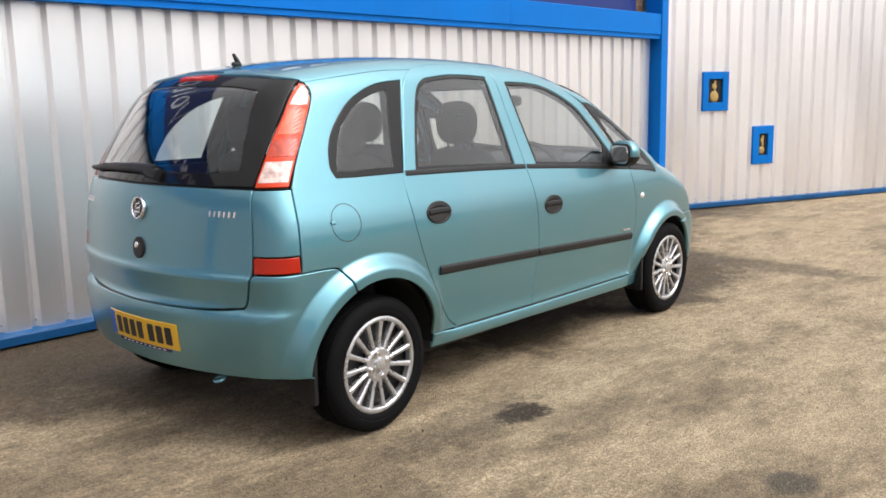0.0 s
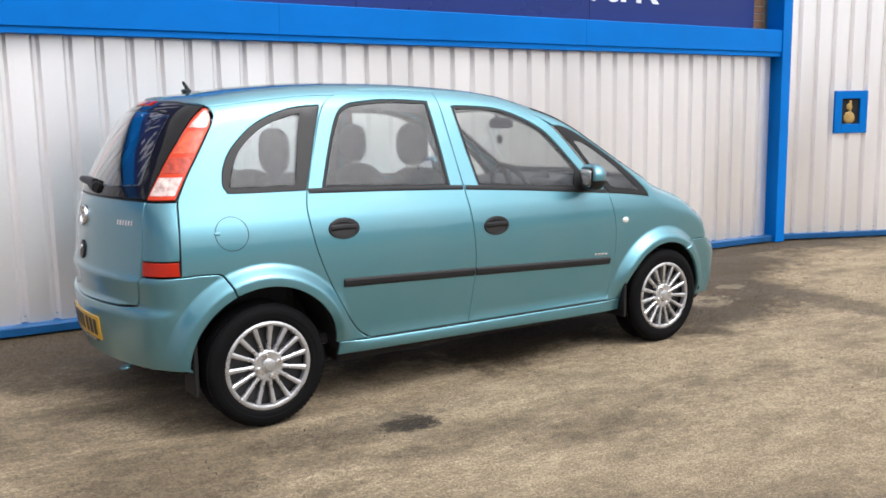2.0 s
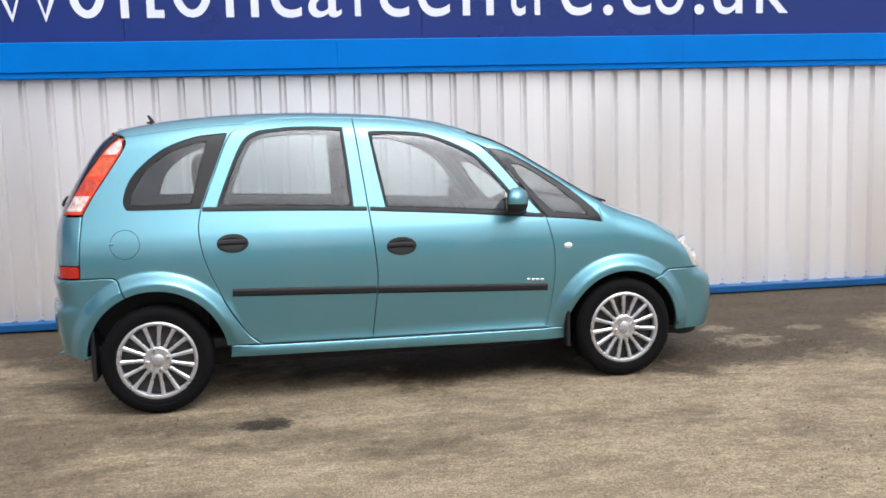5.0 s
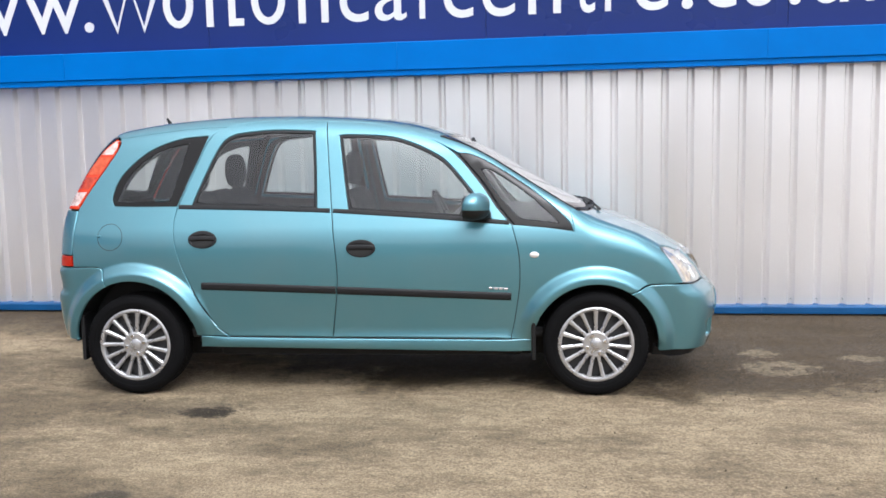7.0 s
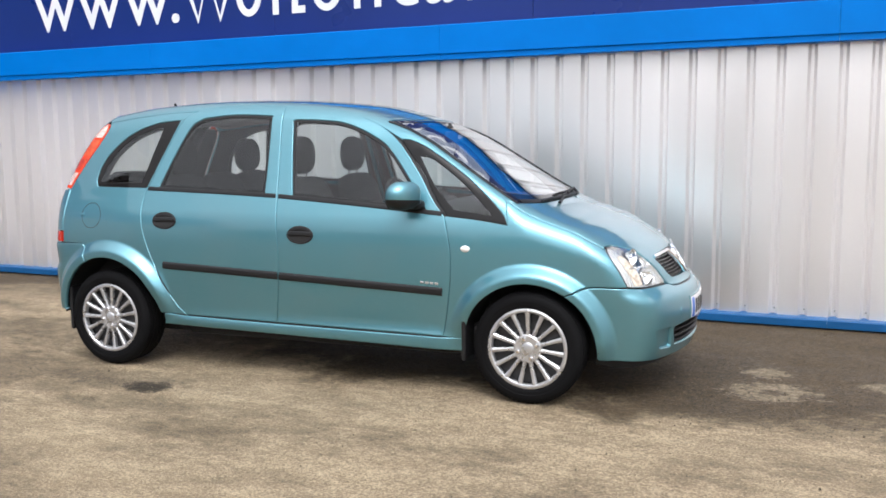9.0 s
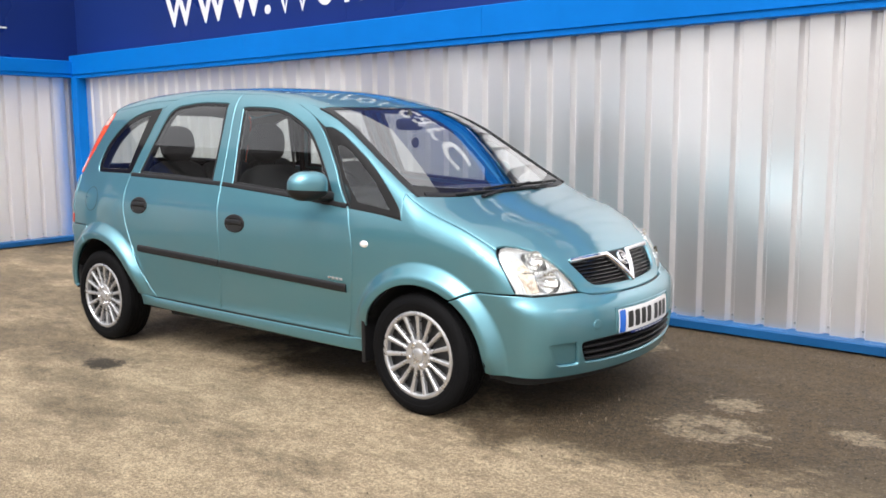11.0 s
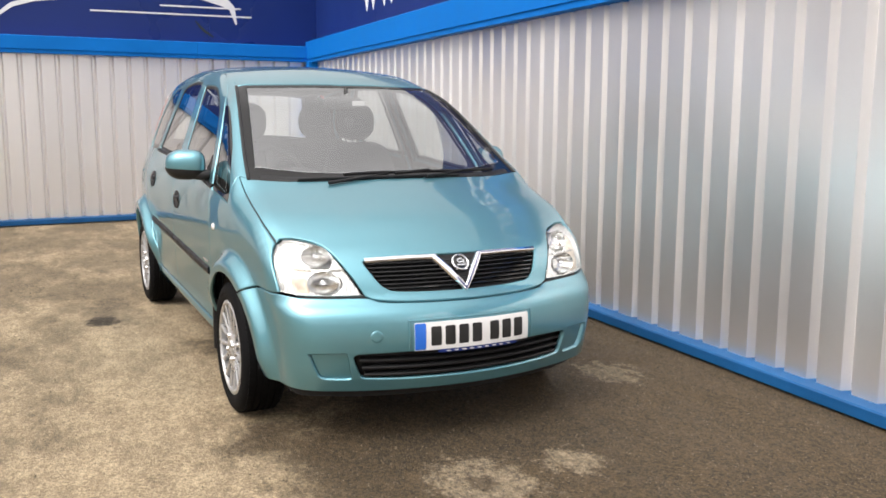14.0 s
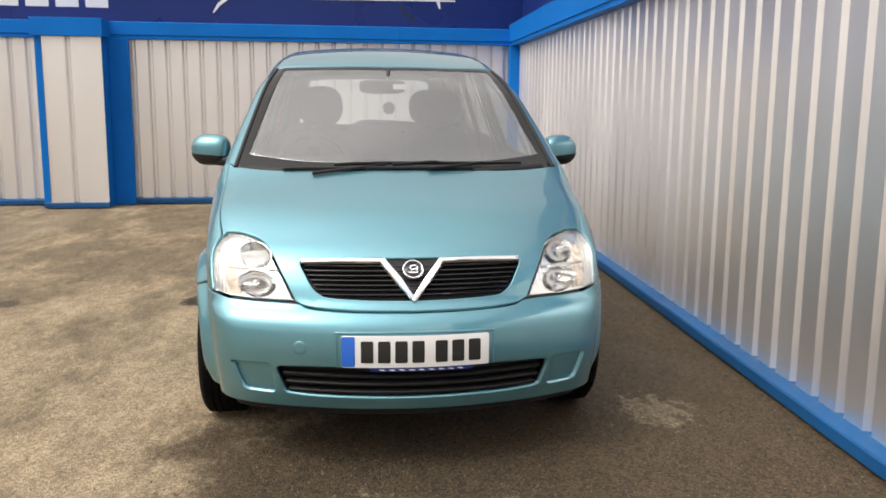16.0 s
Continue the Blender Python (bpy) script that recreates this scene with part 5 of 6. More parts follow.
def tail_band(z0, z1, mat, label, parent):
    zs = np.linspace(z0, z1, 7)
    rim = outline(("back", [(IN_Y(z), z) for z in zs[::-1]]), ("back", [(IN_Y(z0), z0), (IN_Y(z0) - 0.03, z0)]), ("side", [(OUT_X(z0) - 0.05, z0), (OUT_X(z0), z0)]), ("side", [(OUT_X(z), z) for z in zs]),
                  ("side", [(OUT_X(z1), z1), (OUT_X(z1) - 0.03, z1)]), ("back", [(IN_Y(z1) - 0.006, z1), (IN_Y(z1), z1)]), step=0.012)
    if parent is not CAR:
        zs = np.linspace(z0 + 0.004, z1 - 0.006, 7)
        za, zb = zs[0], zs[-1]
        rim = outline(("back", [(IN_Y(z) - 0.007, z) for z in zs[::-1]]), ("back", [(IN_Y(za) - 0.007, za), (IN_Y(za) - 0.025, za)]), ("side", [(OUT_X(za) - 0.05, za), (OUT_X(za) - 0.009, za)]), ("side", [(OUT_X(z) - 0.009, z) for z in zs]),
                      ("side", [(OUT_X(zb) - 0.009, zb), (OUT_X(zb) - 0.03, zb)]), ("back", [(IN_Y(zb) - 0.012, zb), (IN_Y(zb) - 0.007, zb)]), step=0.012)
    if parent is CAR:
        return panel("tail_lamp", "tail", rim, mat, parent, label, True, gap=0.0008, lip=0.002, grid=0.02)
    return panel("lamp_section", "tail", rim, mat, parent, label, True, gap=0.0, lip=0.0015, grid=0.02, sink=-0.0012, depth=0.003)


lamps = tail_band(1.069, 1.462, M_orange, "tall red and orange tail lamp with clear sections", CAR)
for z0, z1, mat, lab in ((1.082, 1.170, M_white_lens, "clear reversing lamp"), (1.376, 1.462, M_white_lens, "clear upper lamp"), (1.262, 1.37, M_indicator, "orange indicator section"), (1.178, 1.255, M_red_mid, "red brake section")):
    made = tail_band(z0, z1, mat, lab, lamps[0])
    made[1].parent = lamps[1]
for ob, sgn in zip(lamps, (1, -1)):
    zs = np.linspace(1.068, 1.462, 8)
    rim = outline(("back", [(IN_Y(z) + 0.012, z) for z in zs[::-1]]), ("back", [(IN_Y(1.068), 1.068), (IN_Y(1.068) - 0.03, 1.068)]), ("side", [(OUT_X(1.068) - 0.05, 1.068), (OUT_X(1.068), 1.068)]), ("side", [(OUT_X(z) + 0.01, z) for z in zs]),
                  ("side", [(OUT_X(1.462), 1.462), (OUT_X(1.462) - 0.03, 1.462)]), ("back", [(IN_Y(1.462) - 0.006, 1.462), (IN_Y(1.462), 1.462)]), step=0.02)
    v, n, f = panel_data("tail", rim, grid=0.04, gap=0.0, sink=0.03, depth=0.004)
    finish("lamp_back", v if sgn > 0 else mirrored(v), n if sgn > 0 else mirrored(n), f, M_cabin, ob, "dark lamp housing")
number_plate("back", 0.258, 0.392, 0.505, M_plate_yellow, "number_plate", -1, "yellow number plate with plain bars")
strip_under = finish("dealer_strip", *plate_piece("back", -0.2, 0.2, 0.377, 0.3905, 0.005), M_navy, CAR, "thin navy strip below the number plate")
for k in range(10):
    finish("bar", *plate_piece("back", -0.17 + k * 0.034, -0.146 + k * 0.034, 0.381, 0.3865, 0.006), M_plate_white, strip_under)
badge("back", (0.0, 0.965), 0.048, tailgate)


# ---- wheels ----
def lathe(bm, profile, m, segments=64, a0=0.0, a1=360.0):
    """profile: (radius, y) pairs turned about the y axis."""
    full = abs(a1 - a0 - 360) < 1e-6
    n = segments if full else segments + 1
    rows = []
    for r, y in profile:
        rows.append([bm.verts.new(m @ Vector((r * math.cos(radians(a0 + (a1 - a0) * i / segments)), y, r * math.sin(radians(a0 + (a1 - a0) * i / segments))))) for i in range(n)])
    for a, b in zip(rows, rows[1:]):
        for i in range(segments):
            j = (i + 1) % n
            bm.faces.new((a[i], a[j], b[j], b[i]))


def rounded(bm, c, r, e=0.5, m=None, nu=24, nv=14, cut=None):
    """A rounded block (superellipsoid) with half sizes r; e: 1 is an ellipsoid, less is boxier."""
    def f(v):
        return math.copysign(abs(v) ** e, v)
    rows = []
    for i in range(nv + 1):
        p = -math.pi / 2 + math.pi * i / nv
        rows.append([bm.verts.new((c[0] + r[0] * f(math.cos(p)) * f(math.cos(2 * math.pi * k / nu)), c[1] + r[1] * f(math.cos(p)) * f(math.sin(2 * math.pi * k / nu)), c[2] + r[2] * f(math.sin(p)))) for k in range(nu)])
    for a, b in zip(rows, rows[1:]):
        for k in range(nu):
            j = (k + 1) % nu
            bm.faces.new((a[k], a[j], b[j], b[k]))
    vs = [v for row in rows for v in row]
    if cut:
        cut(vs)
    bmesh.ops.remove_doubles(bm, verts=vs, dist=1e-5)
    if m is not None:
        bmesh.ops.transform(bm, matrix=m, verts=[v for v in vs if v.is_valid])


def smooth_part(name, bm, mat, parent, label="", angle=40):
    ob = mesh_object(name, bm, mat, parent, label, smooth=True)
    ob.data.set_sharp_from_angle(angle=radians(angle))
    return ob


def wheel_meshes():
    out = {}
    I = Matrix.Identity(4)
    bm = bmesh.new()
    half = [(0.196, -0.068), (0.204, -0.082), (0.212, -0.0885), (0.228, -0.0935), (0.238, -0.0925), (0.241, -0.0945), (0.256, -0.094), (0.272, -0.0875), (0.2825, -0.077), (0.2885, -0.064), (0.2895, -0.05)]
    tread = []
    for y in (-0.042, -0.014, 0.014, 0.042):
        tread += [(0.2905, y - 0.0045), (0.2835, y - 0.0035), (0.2835, y + 0.0035), (0.2905, y + 0.0045)]
    lathe(bm, half + tread + [(r, -y) for r, y in half[::-1]], I, 72)
    # shoulder blocks, hardly proud of the carcass
    for k in range(72):
        for side in (-1, 1):
            add_box(bm, -0.0085, 0.0085, side * 0.06 - 0.012, side * 0.06 + 0.012, 0.2805, 0.2896, 0, pose(0, 0, 0, 0, k * 5.0, 0))
    out["tyre"] = (bm, M_tyre, "black road tyre", 30)
    bm = bmesh.new()
    lathe(bm, [(0.19, -0.06), (0.19, 0.05), (0.02, 0.05), (0.02, -0.045), (0.19, -0.04)], I, 48)
    out["wheel"] = (bm, M_drum, "wheel with silver multi-spoke trim", 30)
    bm = bmesh.new()
    lathe(bm, [(0.186, -0.060), (0.187, -0.083), (0.192, -0.0895), (0.200, -0.0905), (0.208, -0.087), (0.2105, -0.080), (0.205, -0.07)], I, 72)
    out["trim_ring"] = (bm, M_alloy, "silver trim ring", 30)
    bm = bmesh.new()
    lathe(bm, [(0.072, -0.06), (0.074, -0.078), (0.066, -0.083), (0.045, -0.081), (0.034, -0.081), (0.031, -0.087), (0.026, -0.0895), (0.0005, -0.0905)], I, 40)
    out["hub_cap"] = (bm, M_alloy, "silver hub centre", 30)
    bm = bmesh.new()
    prof = [(0.066, 0.019, -0.081), (0.10, 0.018, -0.080), (0.15, 0.020, -0.0835), (0.19, 0.025, -0.0865)]
    rows = []
    for r, w, y in prof:
        h = w / 2
        rows.append([bm.verts.new(q) for q in ((-h, y + 0.022, r), (-h, y + 0.004, r), (-h * 0.45, y, r), (h * 0.45, y, r), (h, y + 0.004, r), (h, y + 0.022, r))])
    for a, b in zip(rows, rows[1:]):
        for i in range(5):
            bm.faces.new((a[i], a[i + 1], b[i + 1], b[i]))
    out["spoke"] = (bm, M_alloy, "", 30)
    bm = bmesh.new()
    lathe(bm, [(0.012, -0.07), (0.012, -0.088), (0.009, -0.092), (0.0005, -0.093)], I, 12)
    out["bolt"] = (bm, M_chrome, "", 40)
    return out


WM = wheel_meshes()
made_mesh = {}
for nm, (bm, mat, lab, ang) in WM.items():
    ob = smooth_part(nm, bm, mat, None, lab, ang)
    made_mesh[nm] = ob.data
    bpy.data.objects.remove(ob)


def wheel(x, y, turn, spin):
    w = new("wheel", made_mesh["wheel"])
    w.parent = CAR
    tagged(w, "wheel with silver fifteen-spoke trim")
    w.matrix_local = pose(x, y, 0.2885, 0, 0, turn) @ pose(0, 0, 0, 0, spin, 0)
    for nm, lab in (("tyre", "black road tyre"), ("trim_ring", "silver trim ring"), ("hub_cap", "silver hub centre")):
        o = new(nm, made_mesh[nm])
        o.parent = w
        tagged(o, lab)
    for k in range(15):
        o = new("spoke", made_mesh["spoke"])
        o.parent = w
        o.matrix_local = pose(0, 0, 0, 0, k * 24, 0)
    for k in range(4):
        o = new("bolt", made_mesh["bolt"])
        o.parent = w
        a = radians(k * 90 + 20)
        o.matrix_local = pose(0.052 * math.cos(a), 0, 0.052 * math.sin(a))


wheel(-0.02, -0.722, 0, 6)
wheel(2.604, -0.722, 0, 0)
wheel(-0.02, 0.722, 180, 11)
wheel(2.604, 0.722, 180, 3)

# wheel housings, floor pan, engine bay block
for (ax, az, r, _), nm in zip(ARCHES, ("rear", "front")):
    for sgn in (-1, 1):
        bm = bmesh.new()
        lathe(bm, [(r + 0.012, -0.775), (r + 0.012, -0.46), (0.02, -0.46)], Matrix.Diagonal((1, -sgn, 1, 1)), 30, 0, 180)
        o = mesh_object("wheel_housing", bm, M_dark, CAR, "black wheel housing")
        o.location = (ax, 0, az)
bm = bmesh.new()
add_box(bm, -0.1, 3.08, -0.5, 0.5, 0.165, 0.32, 0.02)
add_box(bm, -0.5, -0.1, -0.5, 0.5, 0.27, 0.33, 0.02)
add_box(bm, 0.42, 2.2, -0.62, 0.62, 0.185, 0.3, 0.02)
mesh_object("floor_pan", bm, M_dark, CAR, "dark underbody")
bm = bmesh.new()
add_box(bm, 2.3, 3.02, -0.52, 0.52, 0.28, 0.74, 0.05)
mesh_object("engine_bay", bm, M_dark, CAR, "dark engine bay")

# black strips behind the panel seams, standing for the shade in the gaps
for line in (DOOR_BACK, DOOR_MID, BACK_TOP, FORE_TOP, DOOR_FORE, [(0.53, 0.328), (1.13, 0.321)], [(1.13, 0.321), (2.138, 0.311)]):
    strip("door_gap_backing", "long", line, 0.03, M_ink, CAR, lift=-0.016, thick=0.004, both=True, view="side")
for view, line in (("front", [(-0.65, 0.6), (-0.41, 0.598), (-0.36, 0.585), (-0.224, 0.578), (0.0, 0.575), (0.224, 0.578), (0.36, 0.585), (0.41, 0.598), (0.65, 0.6)]),
                   ("back", [(-0.585, 0.6), (-0.4, 0.586), (0.0, 0.578), (0.4, 0.586), (0.585, 0.6)]), ("back", [(-0.6, 1.064), (0, 1.066), (0.6, 1.064)])):
    strip("panel_gap_backing", "nose", line, 0.03, M_ink, CAR, lift=-0.02, thick=0.004, view=view)
for view, line in (("back", [(-0.604, 1.06), (-0.63, 0.90), (-0.632, 0.742), (-0.604, 0.63), (-0.585, 0.6)]), ("top", HOOD_SIDE), ("side", [(-0.367, 1.06), (-0.38, 0.9), (-0.385, 0.735)])):
    strip("panel_gap_backing", "nose", line, 0.026, M_ink, CAR, lift=-0.02, thick=0.004, view=view, both=True)

# ---- fittings on the sides ----
def handle(x, z, doors):
    for ob, sgn in zip(doors, (1, -1)):
        fl = (lambda q: q) if sgn > 0 else mirrored
        rim = outline(("side", ellipse(x, z, 0.083, 0.05)), step=0.012)
        hole = outline(("side", ellipse(x - 0.004, z - 0.008, 0.064, 0.033)), step=0.01)
        v, n, f = panel_data("long", rim, [hole], grid=0.05, gap=0.0, lip=0.006, sink=-0.006, depth=0.012)
        h = finish("door_handle", fl(v), fl(n), f, M_trim, ob, "black oval door handle")
        v, n, f = panel_data("long", hole, grid=0.05, gap=0.0, sink=-0.0015, depth=0.002)
        finish("handle_recess", fl(v), fl(n), f, M_ink, h)
        pts = [(x - 0.07, z + 0.006), (x, z + 0.008), (x + 0.07, z + 0.006)]
        bars = strip("handle_pull", "long", pts, 0.03, M_trim, h, lift=0.002, thick=0.012, view="side", both=sgn < 0)
        if sgn < 0:
            bpy.data.objects.remove(bars[0])


handle(0.40, 0.890, back_doors)
handle(1.307, 0.832, fore_doors)
for ob_pair, a, b in ((back_doors, [(0.386, 0.627), (0.77, 0.613), (1.1575, 0.598)], [(0.25, 1.074), (0.7, 1.060), (1.128, 1.042)]), (fore_doors, [(1.1685, 0.597), (1.66, 0.576), (2.142, 0.556)], [(1.146, 1.041), (1.65, 1.005), (2.135, 0.964)])):
    for pts, w, nm, lab, th in ((a, 0.044, "rubbing_strip", "dark grey side moulding", 0.014), (b, 0.026, "waist_strip", "black waist seal", 0.006)):
        l, r = strip(nm, "long", pts, w, M_trim, ob_pair[0], lab, thick=th, view="side", both=True)
        r.parent = ob_pair[1]
for sgn, ob in zip((1, -1), fore_doors):
    for k in range(4):
        l = strip("script_bar", "long", [(2.02 + k * 0.027, 0.603 - k * 0.0012), (2.04 + k * 0.027, 0.602 - k * 0.0012)], 0.012, M_alloy, ob, thick=0.002, view="side", both=sgn < 0)
        if sgn < 0:
            bpy.data.objects.remove(l[0])
for sgn, ob in zip((1, -1), quarters):
    fl = (lambda q: q) if sgn > 0 else mirrored
    if sgn > 0:
        v, n, f = panel_data("long", outline(("side", ellipse(-0.15, 0.908, 0.0765, 0.0765, 40)), step=0.01), [outline(("side", ellipse(-0.15, 0.908, 0.0735, 0.0735, 40)), step=0.01)], grid=0.06, gap=0.0, lip=0.0004, sink=-0.0008, depth=0.002)
        flap = finish("fuel_flap", v, n, f, M_ink, ob, "round fuel flap seam")
        strip("flap_tab", "long", [(-0.228, 0.913), (-0.205, 0.913)], 0.014, M_paint, flap, thick=0.008, view="side")
p = onto("side", [(2.27, 0.787)])
for sgn in (1, -1):
    q = p[0] * np.array([1, sgn, 1])
    o = disc("side_repeater", (0, 0, 0), (0, 0, 1), 0.026, M_clear_lens, CAR, "small clear side repeater", thick=0.008, dome=0.6)
    nn = outward(p)[0] * np.array([1, sgn, 1])
    o.matrix_local = Matrix.Translation(q) @ Vector(nn).to_track_quat("Z", "Y").to_matrix().to_4x4() @ Matrix.Diagonal((1.0, 0.65, 1, 1))


def mirror(sgn):
    """A deep domed cap over a black lower shell, with the glass in a black bezel facing rearwards."""
    c = (1.95, -0.858, 1.06)
    side = Matrix.Diagonal((1, sgn, 1, 1)) @ Matrix.Translation(c) @ pose(0, 0, 0, 0, 0, -20) @ Matrix.Translation(-Vector(c))

    def shape(vs):
        for v in vs:
            dx, out, up = (v.co.x - c[0]) / 0.064, (c[1] - v.co.y) / 0.096, (v.co.z - c[2]) / 0.074
            if dx < 0:
                v.co.x = c[0] - 0.045 * abs(dx) ** 0.45 + 0.014 * max(up, 0) ** 2
            k = (1 - 0.22 * max(dx, 0) ** 2) * (1 - 0.34 * max(out, 0) ** 3)
            v.co.z = c[2] + (v.co.z - c[2]) * k
            v.co.y = c[1] + (v.co.y - c[1]) * (1 - 0.16 * max(dx, 0) ** 2) + 0.02 * max(dx, 0)

    def shell(keep_top):
        bm = bmesh.new()
        rounded(bm, c, (0.064, 0.096, 0.074), 0.62, None, 44, 28, shape)
        at = c[2] - 0.02
        bmesh.ops.bisect_plane(bm, geom=bm.verts[:] + bm.edges[:] + bm.faces[:], plane_co=(0, c[1], at), plane_no=(0, 0.06, 1), clear_inner=keep_top, clear_outer=not keep_top)
        bmesh.ops.holes_fill(bm, edges=[e for e in bm.edges if e.is_boundary])
        if not keep_top:
            bmesh.ops.scale(bm, vec=(1.03, 1.02, 1.0), space=Matrix.Translation(-Vector(c)), verts=bm.verts)
        return bm

    bm = shell(True)
    bmesh.ops.transform(bm, matrix=side, verts=bm.verts)
    body_m = smooth_part("door_mirror", bm, M_paint, CAR, "turquoise door mirror cap over a black lower shell", 35)
    bm = shell(False)
    rounded(bm, (c[0] - 0.036, c[1] + 0.002, c[2] - 0.004), (0.013, 0.086, 0.064), 0.5, None, 28, 10)
    rounded(bm, (1.965, -0.772, 1.01), (0.036, 0.05, 0.024), 0.6, None, 20, 8)
    bmesh.ops.transform(bm, matrix=side, verts=bm.verts)
    smooth_part("mirror_base", bm, M_trim, body_m, "black lower shell and arm", 40)
    bm = bmesh.new()
    rounded(bm, (c[0] - 0.048, c[1] + 0.002, c[2] - 0.003), (0.004, 0.073, 0.052), 0.45, None, 24, 8)
    bmesh.ops.transform(bm, matrix=side, verts=bm.verts)
    smooth_part("mirror_glass", bm, M_chrome, body_m, "mirror glass", 50)
    sail = outline(("side", [(1.935, 1.105), (1.98, 1.04), (2.045, 0.98)]), ("side", [(2.045, 0.98), (1.90, 0.992)]), ("side", [(1.90, 0.992), (1.935, 1.105)]), step=0.012)
    v, n, f = panel_data("long", sail, grid=0.04, gap=0.0, sink=-0.001, depth=0.02)
    fl = (lambda q: q) if sgn > 0 else mirrored
    finish("mirror_sail", fl(v), fl(n), f, M_trim, body_m, "black corner plate")


mirror(1)
mirror(-1)

# ---- fittings on the back ----
for y0, count in ((-0.425, 6), (0.655, 8)):
    for k in range(count):
        y = y0 - k * (0.0235 if count == 6 else 0.0185)
        strip("script_bar", "tail", [(y, 0.953), (y - 0.0015, 0.975)], 0.011, M_chrome, tailgate, thick=0.004, view="back")
lock = outline(("back", ellipse(-0.005, 0.80, 0.042, 0.045)), step=0.012)
lk = panel("gate_lock", "tail", lock, M_trim, tailgate, "black round lock pull", gap=0.0, lip=0.006, grid=0.03, sink=-0.01, depth=0.02)[0]
pl = onto("back", [(0.0, 0.812)])
disc("lock_barrel", pl[0] + np.array([-0.012, 0, 0]), (-1, 0, 0.1), 0.014, M_chrome, lk, thick=0.006)
wiper = strip("rear_wiper", "tail", [(-0.07, 1.118), (0.1, 1.122), (0.35, 1.116), (0.59, 1.098)], [0.045, 0.04, 0.03, 0.018], M_trim, rear_screen, "black rear wiper", lift=0.018, thick=0.014, view="back")[0]
strip("wiper_hub", "tail", [(-0.10, 1.10), (-0.02, 1.11)], 0.05, M_trim, wiper, lift=0.012, thick=0.022, view="back")
brake = strip("brake_light", "tail", [(-0.125, 1.500), (0, 1.503), (0.125, 1.500)], 0.042, M_red, CAR, "red high-level brake lamp", lift=-0.003, thick=0.009, view="back")[0]
strip("lamp_housing", "tail", [(-0.14, 1.522), (0, 1.525), (0.14, 1.522)], 0.02, M_paint, brake, lift=0.001, thick=0.008, view="back")
bm = bmesh.new()
rounded(bm, (-0.07, 0.0, 1.562), (0.026, 0.014, 0.011), 0.8, None, 20, 10)
lathe(bm, [(0.0115, 0.0), (0.010, 0.02), (0.007, 0.045), (0.0005, 0.05)], pose(-0.06, 0, 1.568, 58, 0, 90), 12)
smooth_part("aerial", bm, M_trim, CAR, "short black roof aerial", 50)
bm = bmesh.new()
lathe(bm, [(0.022 + 0.006 * math.cos(radians(a)), 0.006 * math.sin(radians(a))) for a in range(0, 361, 45)], pose(-0.56, -0.43, 0.292, 75, 0, 90), 20)
smooth_part("towing_eye", bm, M_paint, CAR, "painted towing eye", 60)
for x, y, z0, z1 in ((-0.345, 0.7, 0.19, 0.46), (2.262, 0.735, 0.2, 0.44)):
    for sgn in (-1, 1):
        bm = bmesh.new()
        add_box(bm, x - 0.012, x + 0.012, sgn * y - 0.075, sgn * y + 0.075, z0, z1, 0.008)
        mesh_object("mudflap", bm, M_trim, CAR, "black mudflap")

# ---- wipers at the foot of the windscreen ----
for pts, w, lift in (([(2.592, -0.48), (2.632, -0.2), (2.642, 0.05), (2.618, 0.31)], 0.012, 0.008), ([(2.602, -0.27), (2.606, 0.05), (2.588, 0.3), (2.545, 0.53)], 0.012, 0.012),
                     ([(2.66, -0.36), (2.645, -0.2), (2.622, -0.06)], [0.016, 0.01, 0.006], 0.012), ([(2.655, 0.12), (2.625, 0.24), (2.582, 0.36)], [0.016, 0.01, 0.006], 0.016), ([(2.63, -0.03), (2.618, 0.06), (2.6, 0.16)], 0.012, 0.018)):
    strip("wiper", "bonnet", pts, w, M_trim, windscreen, "black windscreen wiper", lift=lift, thick=0.007, view="top")
strip("scuttle", "bonnet", [(2.52, -0.63), (2.585, -0.45), (2.62, -0.2), (2.63, 0.0), (2.62, 0.2), (2.585, 0.45), (2.52, 0.63)], 0.035, M_trim, windscreen, "black scuttle panel", lift=-0.001, thick=0.006, view="top")
for sgn in (1,):
    strip("screen_moulding", "bonnet", SCREEN_SIDE, 0.016, M_trim, windscreen, "black windscreen edge moulding", lift=0.001, thick=0.006, view="top", both=True)


# ---- cabin ----
def seat(x, y, w, back_deg, base_z, parent):
    m = pose(x, y, base_z)
    bm = bmesh.new()
    rounded(bm, (0.22, 0, 0.0), (0.27, w / 2, 0.09), 0.45, m)
    s = smooth_part("seat", bm, M_cloth, parent, "charcoal cloth seat", 60)
    bm = bmesh.new()
    rounded(bm, (0, 0, 0.32), (0.075, w / 2, 0.33), 0.5, m @ pose(0, 0, 0, 0, back_deg, 0))
    smooth_part("backrest", bm, M_cloth, s, "charcoal backrest", 60)
    return s, m @ pose(0, 0, 0, 0, back_deg, 0)


def headrest(x, y, z, wy, parent):
    bm = bmesh.new()
    rounded(bm, (x, y, z), (0.058, wy, 0.115), 0.78)
    h = smooth_part("headrest", bm, M_cloth, parent, "charcoal headrest", 60)
    for dy in (-0.06, 0.06):
        bm = bmesh.new()
        lathe(bm, [(0.006, -0.09), (0.006, 0.09)], pose(x, y + dy, z - 0.13, 90), 8)
        smooth_part("post", bm, M_drum, h, "", 60)


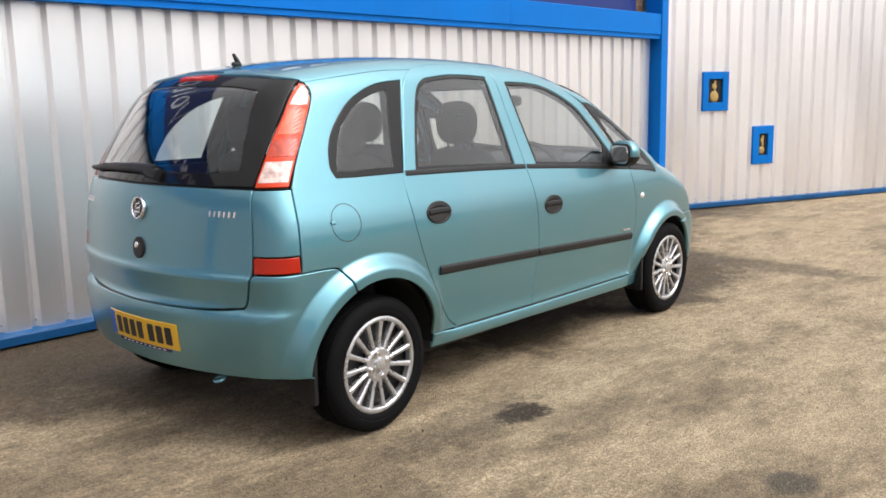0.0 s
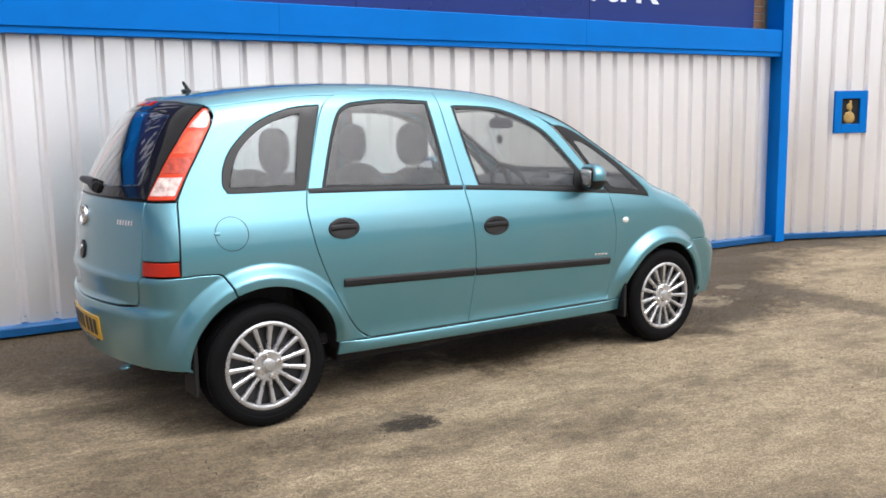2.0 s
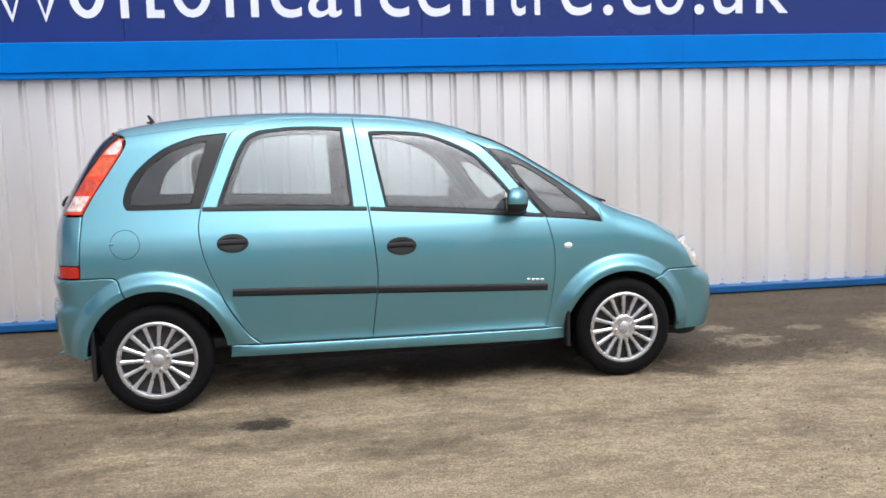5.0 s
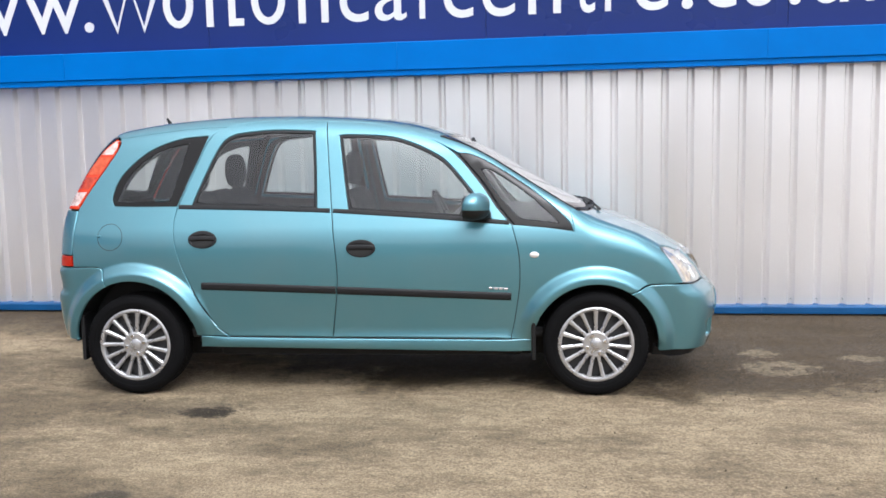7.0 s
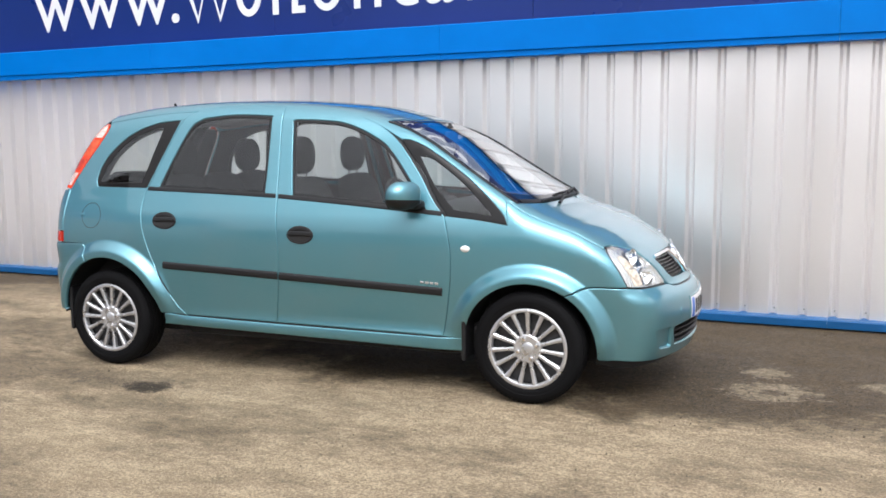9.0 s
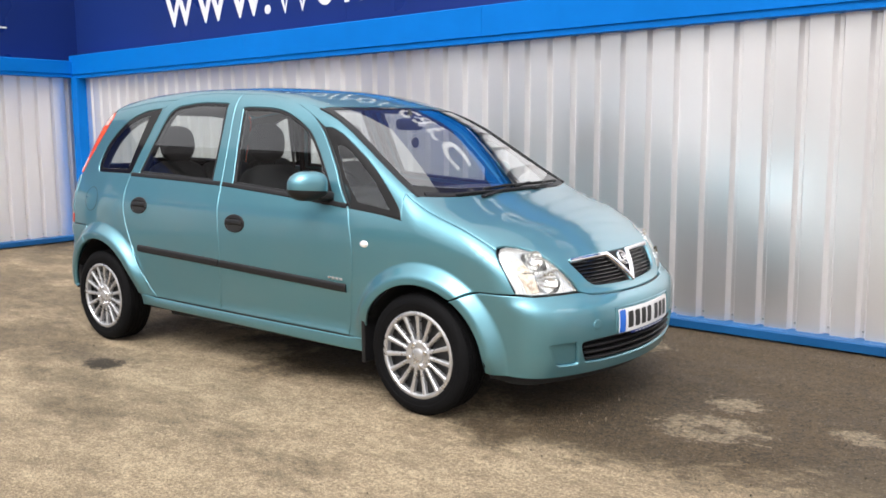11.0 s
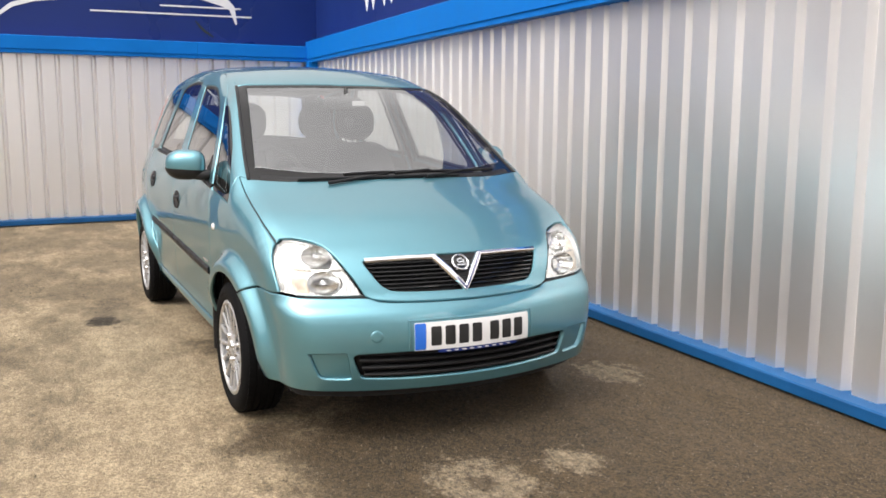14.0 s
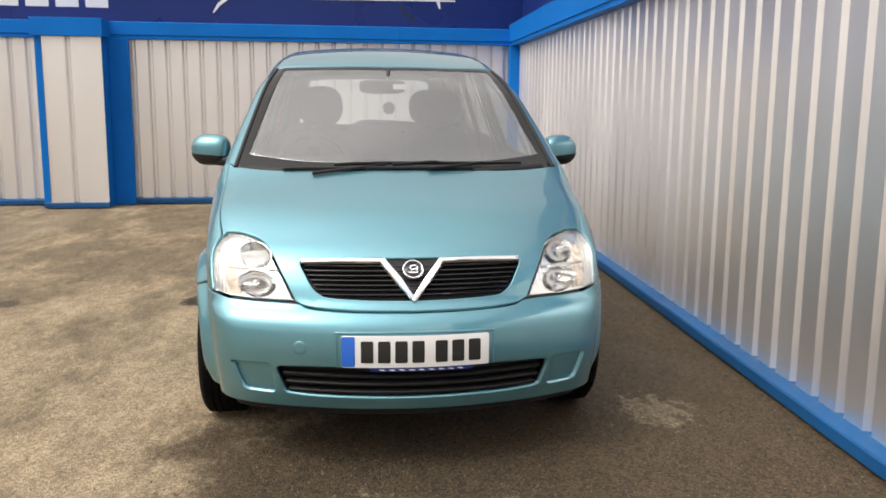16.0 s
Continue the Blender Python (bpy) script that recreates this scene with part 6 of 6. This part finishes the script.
for y in (-0.34, 0.36):
    s, _ = seat(1.24, y, 0.48, -14, 0.5, CAR)
    headrest(1.07, y, 1.262, 0.128, s)
for y in (-0.4, 0.0, 0.4):
    s, _ = seat(0.42, y, 0.44, -17, 0.52, CAR)
    if y:
        headrest(0.235, y * 0.93, 1.255, 0.125, s)
bm = bmesh.new()
rounded(bm, (2.28, 0, 0.86), (0.36, 0.68, 0.155), 0.4)
rounded(bm, (1.93, -0.37, 0.985), (0.12, 0.19, 0.05), 0.6)
smooth_part("dashboard", bm, M_cabin, CAR, "dark grey dashboard", 60)
bm = bmesh.new()
lathe(bm, [(0.182 + 0.016 * math.cos(radians(a)), 0.016 * math.sin(radians(a))) for a in range(0, 361, 40)], pose(1.76, -0.37, 0.955, 0, 0, 90) @ pose(0, 0, 0, -24, 0, 0), 40)
for a in (0, 180, 270):
    add_box(bm, 0.0, 0.17, -0.012, 0.012, -0.022, 0.022, 0.004, pose(1.76, -0.37, 0.955, 0, 0, 90) @ pose(0, 0, 0, -24, 0, 0) @ pose(0, 0, 0, 0, a, 0))
rounded(bm, (0, 0, 0), (0.07, 0.025, 0.06), 0.7, pose(1.765, -0.37, 0.955, 0, 0, 90) @ pose(0, 0, 0, -24, 0, 0))
lathe(bm, [(0.035, 0.0), (0.035, 0.25)], pose(1.78, -0.37, 0.95, 0, 0, -90) @ pose(0, 0, 0, 24, 0, 0), 12)
smooth_part("steering_wheel", bm, M_cabin, CAR, "black steering wheel", 60)
bm = bmesh.new()
rounded(bm, (1.93, -0.03, 1.365), (0.018, 0.112, 0.034), 0.5)
lathe(bm, [(0.01, 0.0), (0.01, 0.08)], pose(1.94, 0, 1.375, 60, 0, 90), 8)
mm = smooth_part("interior_mirror", bm, M_cabin, CAR, "black interior mirror with a pale sticker", 60)
box("sticker", 1.95, 1.953, 0.02, 0.09, 1.352, 1.378, M_plate_white, mm, bevel=0)
disc("hanging_charm", (1.945, 0.0, 1.262), (1, 0, 0), 0.03, M_cabin, mm, "small hanging air freshener", thick=0.006)
box("cord", 1.944, 1.946, -0.001, 0.001, 1.29, 1.335, M_cabin, mm, bevel=0)
# door cards, headliner, floor
for rim, hole, nm in ((back_rim, g_back, "door_card"), (fore_rim, g_fore, "door_card")):
    panel(nm, "long", shrunk(rim, "long", 0.03), M_cabin, CAR, "dark inner door lining", True, holes=[shrunk(hole, "long", -0.008)], gap=0.0, grid=0.06, sink=0.05, depth=0.004)
panel("rear_lining", "long", shrunk(quarter_rim, "long", 0.03), M_cabin, CAR, "dark inner rear lining", True, holes=[shrunk(outline(("side", [(0.19, 1.106), (-0.1, 1.108), (-0.118, 1.128)]), ("side", [(-0.118, 1.128), (-0.095, 1.195), (-0.042, 1.282), (0.065, 1.368), (0.18, 1.415), (0.28, 1.437)]), ("side", [(0.28, 1.437), (0.238, 1.29), (0.19, 1.106)])), "long", -0.008)], gap=0.0, grid=0.05, sink=0.05, depth=0.004)
head_half = outline(("side", [(1.50, 1.47), (1.085, 1.50), (0.6, 1.505), (0.2, 1.49), (-0.05, 1.46)]), ("back", [(-0.42, 1.47), (0.0, 1.48)]))
head_end = outline(("top", [(1.80, 0.0), (1.76, -0.3), (1.70, -0.5)]))
head_rim = np.concatenate([head_half, mirrored(head_half)[::-1][1:], mirrored(head_end)[::-1], head_end[1:]])
keep = [head_rim[0]]
for q in head_rim[1:]:
    if np.linalg.norm(q - keep[-1]) > 0.006:
        keep.append(q)
panel("headliner", "long", np.array(keep), M_liner, CAR, "pale grey headlining", gap=0.0, grid=0.06, sink=0.035, depth=0.004)
bm = bmesh.new()
add_box(bm, -0.45, 2.4, -0.66, 0.66, 0.3, 0.36, 0.02)
add_box(bm, -0.5, 0.25, -0.55, 0.55, 0.36, 0.92, 0.05)
mesh_object("cabin_floor", bm, M_cabin, CAR, "dark carpeted floor and boot")
CAR.matrix_world = pose(0, 0, 0, 0, 0, 2.8)
